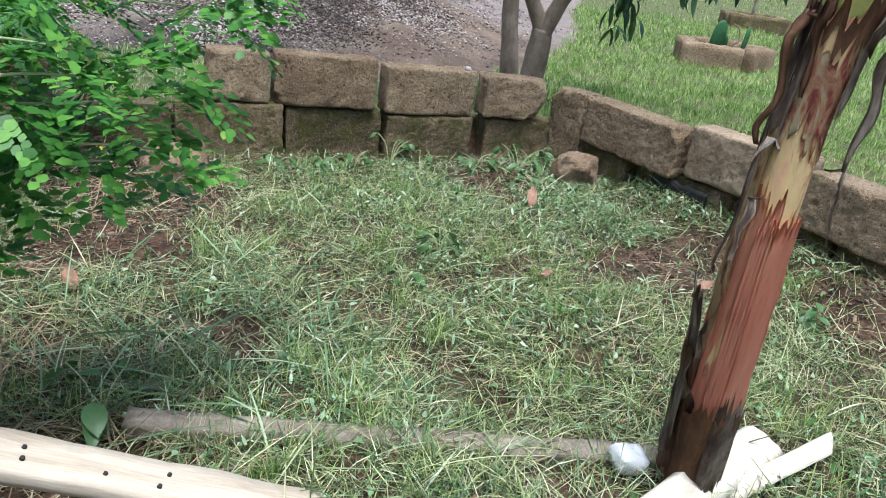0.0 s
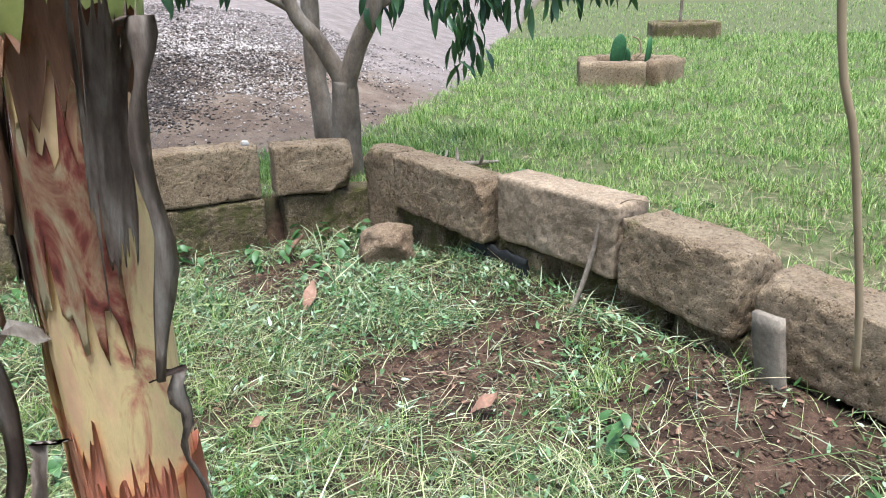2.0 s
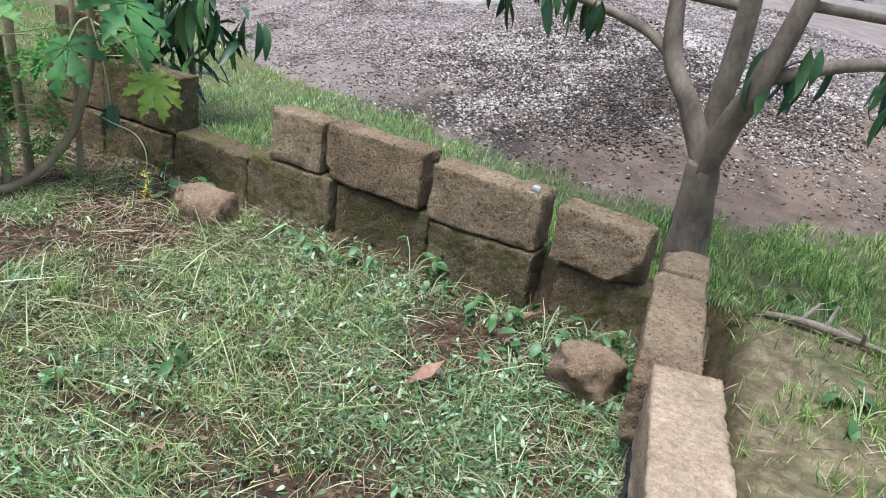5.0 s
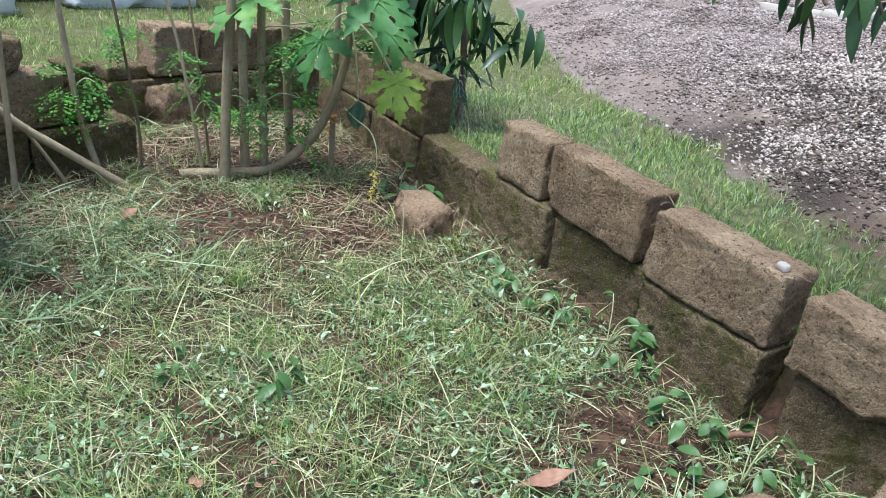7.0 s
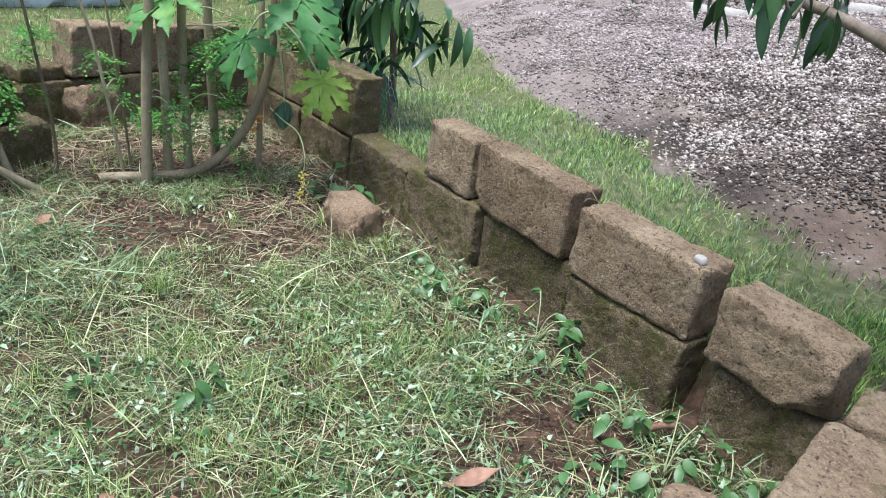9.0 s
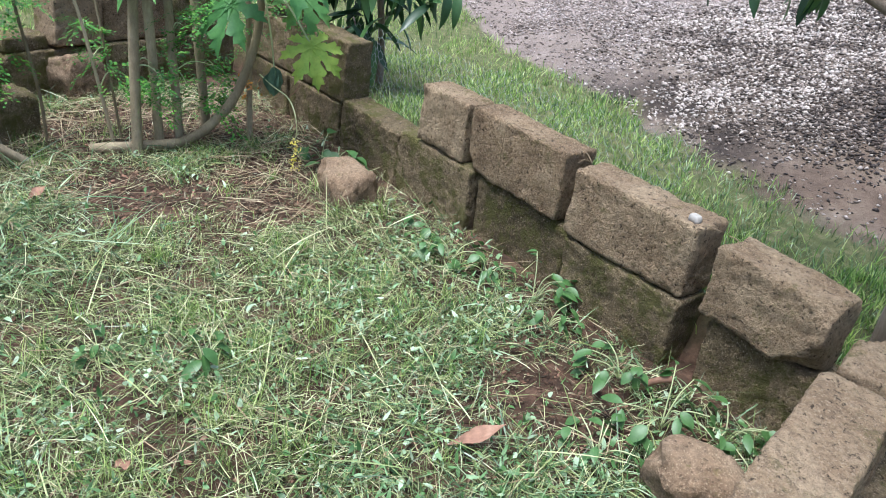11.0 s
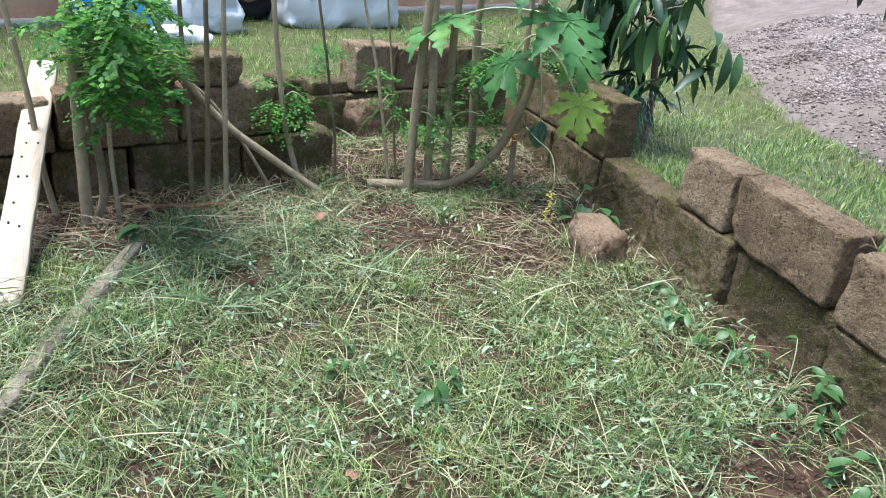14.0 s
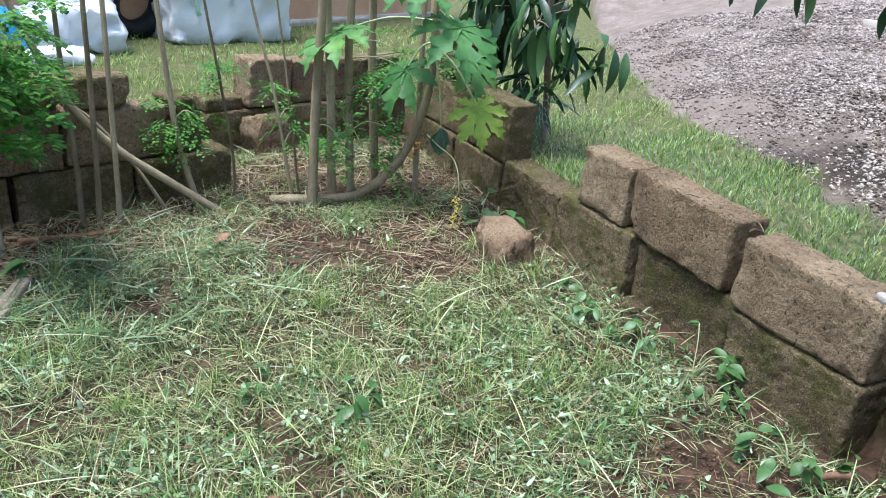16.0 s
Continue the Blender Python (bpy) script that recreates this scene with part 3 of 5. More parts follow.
ROCK = crumbly("laterite_rock", [(0.3, (0.13, 0.083, 0.05)), (0.5, (0.22, 0.148, 0.093)), (0.7, (0.31, 0.225, 0.15))], 0.1, 0.7)
WIRE = shader("galvanised_wire", [(0.3, (0.3, 0.31, 0.31)), (0.7, (0.42, 0.43, 0.43))], 20, 0.5, 0, 60, metal=0.6)


# ---- rocks, timber and litter in the bed ----
def rock(x, y, size, yaw, seed, chips, label):
    m = pose(x, y, ground_z(x, y) + size[2] * 0.36, seed * 7 % 9, seed * 5 % 7, yaw)
    bm = rough_box(m, size, seed, amp=0.022, edge=0.045, steps=0.022, chips=chips)
    ob = part("rock", bm, ROCK)
    return tagged(ob, label, "rock")


rock(-1.3, 2.99, (0.29, 0.2, 0.17), 25, 3.3, [((1, -1, 1), 0.05), ((-1, -1, 1), 0.05), ((-1, 1, 1), 0.04)], "broken brown block lying as a rock by the wall")
rock(0.55, 3.9, (0.23, 0.19, 0.2), 20, 5.1, [((-1, -1, 1), 0.055), ((1, -1, 1), 0.05), ((-1, 1, 1), 0.055)], "pointed brown rock in the wall corner")
rock(-2.42, 1.46, (0.27, 0.22, 0.28), -30, 6.4, [((1, -1, 1), 0.06), ((-1, -1, 1), 0.07), ((1, 1, 1), 0.06)], "rounded broken block by the tumbled wall")
rock(-0.95, 0.48, (0.22, 0.2, 0.17), -30, 2.4, [((1, -1, 1), 0.06), ((-1, -1, 1), 0.05)], "dark broken block lying behind the saplings")


def bar(name, a, b, width, thick, mat, label, category, turn=0.0, seed=1, chips=(), amp=0.003):
    a, b = Vector(a), Vector(b)
    d = b - a
    m = Matrix.Translation((a + b) / 2) @ d.to_track_quat("X", "Z").to_matrix().to_4x4() @ pose(0, 0, 0, turn)
    bm = rough_box(Matrix.Identity(4), (d.length, width, thick), seed, amp=amp, edge=0.006, steps=0.035, chips=chips)
    ob = part(name, bm, mat)
    ob.matrix_world = m
    return tagged(ob, label, category)


plank = bar("plank", (0.11, 1.105, 0.012), (-0.95, 0.455, 0.575), 0.11, 0.035, PALE_WOOD, "long pale planed plank leaning among the saplings", "plank", 0, 2)
for k, (u, v) in enumerate([(0.05, 0.02), (0.13, -0.03), (0.13, 0.012), (-0.06, -0.01), (-0.06, 0.02), (-0.2, 0.02), (-0.32, -0.012), (-0.3, 0.026), (0.25, 0.015)]):
    bm = bmesh.new()
    bmesh.ops.create_cone(bm, cap_ends=True, segments=8, radius1=0.005, radius2=0.004, depth=0.006, matrix=plank.matrix_world @ pose(u, v, 0.0185))
    nail = part("nail", bm, RUBBER)
    nail.parent, nail.matrix_parent_inverse = plank, plank.matrix_world.inverted()
bar("timber", (-0.45, 1.225, 0.03), (0.86, 1.58, 0.0), 0.06, 0.05, GREY_WOOD, "weathered grey timber lying in the cut grass", "timber", 8, 4, amp=0.006)
bar("broken_board", (0.72, 1.2, 0.02), (1.13, 1.66, 0.09), 0.11, 0.03, WHITE_WOOD, "split pale board lying by the banana stem", "board", 50, 5, [((1, 1, 0), 0.05)])
bar("broken_board", (1.0, 1.46, 0.02), (1.3, 1.71, 0.08), 0.05, 0.025, WHITE_WOOD, "narrow split pale board lying in the grass", "board", 40, 6, [((1, -1, 0), 0.03)])
bar("wood_stub", (1.885, 2.705, 0.03), (1.835, 2.7, 0.35), 0.028, 0.09, GREY_WOOD, "short weathered board standing against the wall", "board", 118, 7)
bar("brown_stick", (-0.77, 0.98, 0.03), (-1.0, 1.3, 0.025), 0.03, 0.025, BROWN_SHEATH, "flat brown stick lying by the sapling stems", "stick", 0, 8, amp=0.004)
tagged(part("foam_scrap", rough_box(pose(0.76, 1.5, 0.04, 10, 14, 30), (0.085, 0.07, 0.055), 9, amp=0.012, edge=0.012, steps=0.015), FOAM), "crumbling white foam scrap in the grass", "scrap")


def leaf_bm(length, width, fold=0.25, bend=0.4, segs=6, wave=0.0, power=1.0):
    """A leaf along +x with its upper side to +z, folded along the midrib and bent down towards the tip."""
    bm, rows = bmesh.new(), []
    for k in range(segs + 1):
        u = k / segs
        w = width / 2 * (math.sin(math.pi * min(1, 0.04 + u * 0.96) ** power) ** 0.8 if 0 < u < 1 else 0.04)
        a = bend * u
        x, z = length * u * math.cos(a * 0.6), -length * u * math.sin(a * 0.6)
        zz = wave * math.sin(u * 9)
        rows.append((bm.verts.new((x, -w, z + fold * w + zz)), bm.verts.new((x, 0, z)), bm.verts.new((x, w, z + fold * w - zz))))
    for a, b in zip(rows, rows[1:]):
        bm.faces.new((a[0], b[0], b[1], a[1]))
        bm.faces.new((a[1], b[1], b[2], a[2]))
    return bm


def leaf_mesh(name, mat, *args, **kw):
    bm = leaf_bm(*args, **kw)
    me = bpy.data.meshes.new(name)
    bm.to_mesh(me)
    bm.free()
    me.polygons.foreach_set("use_smooth", [True] * len(me.polygons))
    me.materials.append(mat)
    return me


def aim(p, d, roll=0.0):
    return Matrix.Translation(p) @ Vector(d).to_track_quat("X", "Z").to_matrix().to_4x4() @ pose(0, 0, 0, roll)


def dead_leaf(x, y, length, width, yaw, pitch, mat, label, z=0.03):
    ob = new("dead_leaf", leaf_mesh("dead_leaf", mat, length, width, 0.5, -0.5, 8, 0.006))
    ob.matrix_world = pose(x, y, z, 0, pitch, yaw)
    return tagged(ob, label, "dead leaf")


dead_leaf(0.37, 3.3, 0.17, 0.05, 97, -4, DEAD_LEAF, "curled reddish-brown dead leaf on the cut grass", 0.035)
dead_leaf(1.06, 2.66, 0.11, 0.045, 40, -4, DEAD_LEAF, "pale brown dead leaf on the soil", 0.03)
dead_leaf(-0.95, 1.75, 0.1, 0.05, 140, -8, DEAD_LEAF, "small brown dead leaf on the grass", 0.04)
dead_leaf(0.45, 2.5, 0.08, 0.035, 20, -8, DEAD_LEAF, "small brown dead leaf on the grass", 0.04)
bm = tube(bmesh.new(), [(0.08, 3.93, 0.015), (0.09, 3.96, 0.05), (0.11, 3.99, 0.08), (0.12, 4.01, 0.09)], [0.008, 0.01, 0.012, 0.016], 8, 0.3)
tagged(part("root_piece", bm, DEAD_LEAF), "bent reddish root piece sticking out of the litter", "root")


# ---- banana stem ----
banana = thing("banana_plant", (0.92, 1.5, 0), "leaning banana stem with peeling salmon and dry grey sheaths", "banana plant")
AX = [Vector(p) for p in ((0.915, 1.52, -0.03), (0.893, 1.44, 0.3), (0.886, 1.41, 0.57), (0.886, 1.4, 0.95), (0.911, 1.39, 1.2), (0.95, 1.38, 1.6), (0.98, 1.37, 2.3))]
AR = [0.07, 0.06, 0.053, 0.05, 0.05, 0.049, 0.043]


def on_axis(z):
    for a, b, r, s in zip(AX, AX[1:], AR, AR[1:]):
        if z <= b.z:
            t = (z - a.z) / (b.z - a.z)
            return a.lerp(b, t), r * (1 - t) + s * t
    return AX[-1], AR[-1]


part("stem", tube(bmesh.new(), AX, AR, 20, 0.05), YELLOW_SHEATH, banana)


def sheath(name, z0, z1, a0, a1, lift, mat, label="", point=0.0, thick=0.003, seed=0, flare=0.0, ragged=1.0):
    """A layer wrapped round part of the stem, from angle a0 to a1 (degrees), its lower end pointed and its upper end frayed."""
    bm, rows = bmesh.new(), []
    n, m = 18, 26
    for k in range(n + 1):
        z = z0 + (z1 - z0) * k / n
        row = []
        for j in range(m + 1):
            v = j / m
            edge = abs(v - 0.5) * 2
            zz = z + (point * edge ** 1.5 * (1 - k / n)) + (0.03 * noise.noise((v * 5, seed, k * 0.2)) + 0.05 * ragged * noise.noise((v * 13, seed, 2)) + 0.035 * ragged * noise.noise((v * 31, seed, 4))) * abs(2 * k / n - 1) ** 1.5
            c, r = on_axis(zz)
            a = radians(a0 + (a1 - a0) * v)
            out = r + lift + thick * noise.noise((v * 9 + seed, zz * 14, 1)) + flare * (k / n) ** 4 + 0.006 * max(0, edge - 0.8) * 5 * (0.5 + noise.noise((seed, zz * 9, 4)))
            row.append(bm.verts.new(c + Vector((math.cos(a) * out, math.sin(a) * out, 0))))
        rows.append(row)
    for p, q in zip(rows, rows[1:]):
        for j in range(m):
            bm.faces.new((p[j], p[j + 1], q[j + 1], q[j]))
    bmesh.ops.solidify(bm, geom=bm.faces[:], thickness=0.003)
    return part(name, bm, mat, banana, label)


sheath("sheath", 0.12, 0.8, -150, -85, 0.004, SALMON, "smooth salmon-pink sheath", -0.05, seed=1)
sheath("sheath", 0.1, 0.76, -95, -30, 0.007, SALMON, "smooth salmon-pink sheath", -0.08, seed=2)
sheath("sheath", 0.1, 0.74, -118, -88, 0.009, SALMON, "salmon and yellow sheath", 0.03, seed=3)
sheath("sheath", 0.5, 0.95, -200, -140, 0.006, YELLOW_SHEATH, "yellowing sheath", 0.03, seed=4)
sheath("sheath", 0.12, 0.75, -20, 150, 0.004, SALMON, "salmon-pink sheath", 0.02, seed=14, ragged=0.3)
sheath("maroon_sheath", 0.93, 1.08, -160, -40, 0.003, MAROON, "maroon and yellow blotched sheath", -0.04, seed=15, ragged=1.6)
sheath("dry_sheath", 0.93, 1.15, -178, -132, 0.007, DRY_SHEATH, "dry brown-grey sheath with a pointed tip", -0.05, seed=5, flare=0.014, ragged=1.5)
sheath("dry_sheath", 0.97, 1.16, -58, -26, 0.011, DRY_SHEATH, "dry brown sheath", 0.04, seed=6, flare=0.02, ragged=1.5)
sheath("dry_collar", 1.11, 1.17, -185, -15, 0.008, BROWN_SHEATH, "dark torn sheath collar", -0.02, seed=17, flare=0.01, ragged=1.5)
sheath("green_sheath", 1.13, 1.6, -200, 160, 0.003, GREEN_SHEATH, "green-yellow blotched sheath", seed=7)
sheath("dry_sheath", 0.02, 0.42, -230, -140, 0.014, BROWN_SHEATH, "frayed brown sheath round the foot", 0.05, seed=8, flare=0.02)
sheath("dry_sheath", -0.02, 0.3, -140, -60, 0.018, BROWN_SHEATH, "frayed brown sheath round the foot", 0.04, seed=9, flare=0.012)
sheath("dry_sheath", 0.1, 0.58, -190, -150, 0.022, DRY_SHEATH, "peeling grey sheath", 0.02, seed=10, flare=0.03)
sheath("dry_sheath", 0.05, 0.33, -95, -55, 0.024, DRY_SHEATH, "pale peeling sheath", 0.05, seed=11, flare=0.008)


def flap(pts, w0, w1, mat, seed, label="dry hanging sheath strip"):
    """A hanging, curled strip with thickness along pts."""
    bm, rows, n = bmesh.new(), [], len(pts)
    fine = []
    for i in range(n - 1):
        for k in range(5):
            fine.append(Vector(pts[i]).lerp(Vector(pts[i + 1]), k / 5))
    fine.append(Vector(pts[-1]))
    for i, p in enumerate(fine):
        u = i / (len(fine) - 1)
        w = 0.8 * (w0 * (1 - u) + w1 * u) * (1 + 0.7 * noise.noise((u * 7, seed, 0)))
        p = p + Vector((noise.noise((u * 5, seed, 9)), noise.noise((u * 5, seed, 12)), 0)) * 0.014
        a = seed * 2.1 + 0.9 * noise.noise((u * 3, seed, 5))
        s = Vector((math.cos(a), math.sin(a) * 0.6, 0)).normalized()
        c = s.cross(Vector((0, 0, 1)))
        rows.append([bm.verts.new(p + s * w * v + c * w * 0.35 * (v * v * 4 - 0.5)) for v in (-0.5, -0.25, 0, 0.25, 0.5)])
    for a, b in zip(rows, rows[1:]):
        for j in range(4):
            bm.faces.new((a[j], a[j + 1], b[j + 1], b[j]))
    bmesh.ops.solidify(bm, geom=bm.faces[:], thickness=0.003)
    return part("strip", bm, mat, banana, label)


flap([(0.86, 1.37, 1.13), (0.83, 1.36, 1.15), (0.815, 1.355, 1.1), (0.815, 1.36, 0.98), (0.81, 1.365, 0.9)], 0.035, 0.016, BROWN_SHEATH, 1.0)
flap([(0.855, 1.36, 0.9), (0.83, 1.345, 0.92), (0.815, 1.34, 0.88), (0.805, 1.335, 0.77), (0.79, 1.33, 0.66), (0.795, 1.33, 0.64)], 0.03, 0.012, DRY_SHEATH, 2.2)
flap([(0.855, 1.36, 0.8), (0.83, 1.35, 0.8), (0.825, 1.345, 0.74), (0.815, 1.34, 0.67)], 0.028, 0.012, DRY_SHEATH, 3.1)
flap([(0.945, 1.35, 1.15), (0.98, 1.34, 1.16), (0.985, 1.335, 1.1), (0.98, 1.335, 1.0), (0.97, 1.335, 0.88)], 0.04, 0.016, DRY_SHEATH, 4.4)
flap([(0.95, 1.36, 0.87), (0.975, 1.35, 0.88), (0.975, 1.345, 0.82), (0.985, 1.345, 0.73)], 0.025, 0.012, DRY_SHEATH, 5.2)
flap([(0.84, 1.42, 0.5), (0.82, 1.4, 0.46), (0.825, 1.4, 0.38), (0.84, 1.42, 0.25)], 0.07, 0.05, DRY_SHEATH, 6.6, "crumpled grey sheath")
flap([(0.88, 1.345, 1.22), (0.86, 1.34, 1.2), (0.85, 1.34, 1.12), (0.855, 1.34, 1.0)], 0.03, 0.012, BROWN_SHEATH, 7.3)
part("leaf_stalk", tube(bmesh.new(), [(0.97, 1.38, 2.0), (1.1, 1.33, 2.15), (1.28, 1.29, 2.0), (1.38, 1.29, 1.6), (1.425, 1.3, 1.18), (1.447, 1.302, 1.08), (1.466, 1.306, 0.98), (1.472, 1.308, 0.93)], [0.012, 0.009, 0.006, 0.0034, 0.0026, 0.0025, 0.0024, 0.002], 8, 0.1), STRAW, banana, "thin dry hanging leaf stalk")


# ---- mango tree behind the wall corner ----
mango = thing("mango_tree", (0.15, 4.7, LAWN), "young mango tree with forked grey-brown trunks and drooping dark leaves", "tree")
part("trunk", tube(bmesh.new(), [(0.16, 4.68, 0.1), (0.19, 4.64, 0.4), (0.21, 4.6, 0.62), (0.22, 4.58, 0.74)], [0.1, 0.08, 0.07, 0.062], 14, 0.12, 1), BARK, mango)
part("trunk", tube(bmesh.new(), [(0.06, 4.76, 0.1), (0.03, 4.78, 0.47), (-0.02, 4.85, 0.84), (-0.04, 4.9, 1.3), (-0.1, 4.95, 2.3)], [0.075, 0.06, 0.052, 0.045, 0.03], 14, 0.12, 2), BARK, mango)
LIMB_LIST = [
    ([(0.22, 4.58, 0.7), (0.12, 4.54, 0.92), (0.0, 4.5, 1.1), (-0.05, 4.5, 1.4), (-0.1, 4.5, 2.0)], [0.05, 0.042, 0.036, 0.03, 0.02]),
    ([(0.22, 4.58, 0.7), (0.3, 4.57, 0.9), (0.4, 4.56, 1.1), (0.48, 4.6, 1.5), (0.55, 4.65, 2.1)], [0.055, 0.047, 0.042, 0.035, 0.02]),
    ([(0.0, 4.5, 1.09), (-0.17, 4.48, 1.17), (-0.5, 4.4, 1.24), (-1.0, 4.1, 1.33), (-1.5, 3.7, 1.4)], [0.026, 0.022, 0.018, 0.014, 0.008]),
    ([(0.38, 4.57, 1.08), (0.62, 4.8, 1.19), (1.0, 5.1, 1.23), (1.45, 5.3, 1.32), (1.9, 5.5, 1.4)], [0.028, 0.022, 0.018, 0.013, 0.007]),
    ([(0.45, 4.6, 1.35), (0.6, 5.2, 1.3), (0.72, 5.65, 1.1), (0.74, 5.75, 0.9)], [0.02, 0.014, 0.009, 0.005]),
    ([(-0.04, 4.9, 1.3), (-0.4, 4.75, 1.32), (-0.9, 4.6, 1.36), (-1.4, 4.5, 1.45)], [0.024, 0.018, 0.013, 0.008]),
]
for k, (p, r) in enumerate(LIMB_LIST):
    part("limb", tube(bmesh.new(), p, r, 10, 0.12, 3 + k), BARK, mango)
mango_meshes = [leaf_mesh("leaf", MANGO_LEAF, L, W, f, b, 6, wv) for L, W, f, b, wv in ((0.18, 0.042, 0.35, 0.5, 0.002), (0.15, 0.038, 0.2, 0.7, 0.003), (0.2, 0.046, 0.45, 0.3, 0.002), (0.13, 0.04, 0.3, 0.9, 0.002))]
pick = random.Random(5)


def leaf_tuft(tree, tip, count, meshes, droop=(35, 85), scale=1.0, spread=0.05):
    for _ in range(count):
        yaw, dr = pick.uniform(0, 2 * math.pi), radians(pick.uniform(*droop))
        d = Vector((math.cos(yaw) * math.cos(dr), math.sin(yaw) * math.cos(dr), -math.sin(dr)))
        p = Vector(tip) + Vector((pick.gauss(0, spread), pick.gauss(0, spread), pick.gauss(0, spread * 0.7)))
        ob = hang(new("leaf", pick.choice(meshes)), tree)
        ob.matrix_basis = aim(p, d, pick.uniform(-35, 35)) @ Matrix.Scale(pick.uniform(0.8, 1.15) * scale, 4)


def tufts(tree, path, n, per, side, lift, meshes, scale=1.0, low=0.0):
    for _ in range(n):
        u = pick.random() * (len(path) - 1)
        i = min(int(u), len(path) - 2)
        p = Vector(path[i]).lerp(Vector(path[i + 1]), u - i)
        tip = p + Vector((pick.gauss(0, side), pick.gauss(0, side), pick.uniform(low, lift)))
        bm = tube(bmesh.new(), [p, p.lerp(tip, 0.6) + Vector((0, 0, 0.02)), tip], [0.006, 0.005, 0.003], 5)
        part("twig", bm, BARK, tree)
        leaf_tuft(tree, tip, per, meshes, scale=scale)


tufts(mango, [(-0.4, 4.35, 1.2), (-0.8, 4.15, 1.22), (-1.3, 3.75, 1.27), (-1.55, 3.45, 1.32)], 13, 6, 0.12, 0.15, mango_meshes, low=0.03)
tufts(mango, [(0.45, 4.7, 1.17), (0.9, 5.0, 1.2), (1.4, 5.3, 1.22), (1.9, 5.5, 1.28)], 15, 7, 0.12, 0.1, mango_meshes, low=-0.06)
tufts(mango, [(0.62, 5.3, 1.2), (0.72, 5.65, 1.05), (0.74, 5.75, 0.9)], 4, 6, 0.07, 0.03, mango_meshes, low=-0.05)
leaf_tuft(mango, (0.74, 5.75, 0.88), 12, mango_meshes, (25, 80))
leaf_tuft(mango, (0.76, 5.68, 0.76), 9, mango_meshes, (20, 80))
tufts(mango, [(-0.1, 4.5, 1.45), (-0.1, 4.9, 1.5), (0.5, 4.65, 1.6)], 7, 6, 0.2, 0.3, mango_meshes)
for tip in ((0.5, 4.67, 1.2), (-0.2, 4.25, 1.24), (1.3, 5.35, 1.12), (1.15, 5.25, 1.1)):
    leaf_tuft(mango, tip, 4, mango_meshes, (55, 88), spread=0.03)
# the upper crown, out of view, added for the shade it casts
n = 650
cx = np.stack([rng.normal(0.1, 0.75, n), rng.normal(4.7, 0.65, n), rng.uniform(1.65, 2.7, n)], 1)
V, F = blades(cx, rng.uniform(0, 6.3, n), rng.uniform(0.13, 0.2, n), np.full(n, 0.042), rng.uniform(1.6, 2.6, n), rng.uniform(0.1, 0.6, n), 3)
ob = hang(new("upper_leaves", mesh_np("upper_leaves", V, F, MANGO_LEAF)), mango)
tagged(ob, "unseen upper crown leaves added to cast shade", kind="stuff")

sapling = thing("mango_sapling", (-2.5, 3.15, LAWN), "low bushy mango sapling with long dark leaves", "sapling")
part("trunk", tube(bmesh.new(), [(-2.5, 3.15, 0.1), (-2.48, 3.14, 0.5), (-2.46, 3.1, 0.9), (-2.42, 3.08, 1.5)], [0.025, 0.02, 0.016, 0.01], 8, 0.1), BARK, sapling)
big_leaves = [leaf_mesh("leaf", MANGO_LEAF, L, 0.055, f, b, 6, 0.003) for L, f, b in ((0.25, 0.35, 0.6), (0.22, 0.25, 0.9), (0.27, 0.4, 0.4))]
tufts(sapling, [(-2.5, 3.0, 0.42), (-2.47, 3.0, 0.8), (-2.42, 3.0, 1.2)], 22, 8, 0.17, 0.18, big_leaves, low=-0.08)
for tip in ((-2.4, 2.85, 0.9), (-2.3, 3.2, 0.66), (-2.35, 3.05, 0.55), (-2.3, 3.4, 0.8), (-2.35, 2.95, 1.05)):
    leaf_tuft(sapling, tip, 10, big_leaves, (-15, 60), spread=0.07)


# ---- papaya with its bent stem ----
papaya = thing("papaya_plant", (-1.63, 1.86, 0), "young papaya with a bent hose-like stem and lobed leaves", "papaya")
part("stem", tube(bmesh.new(), [(-1.6, 1.78, 0.015), (-1.63, 1.86, 0.02), (-1.68, 2.03, 0.025), (-1.73, 2.22, 0.06), (-1.77, 2.4, 0.23), (-1.78, 2.5, 0.46), (-1.79, 2.55, 0.7), (-1.79, 2.55, 1.05), (-1.79, 2.58, 1.7)], [0.024, 0.026, 0.026, 0.025, 0.024, 0.022, 0.02, 0.018, 0.014], 10, 0.1), STEM, papaya)


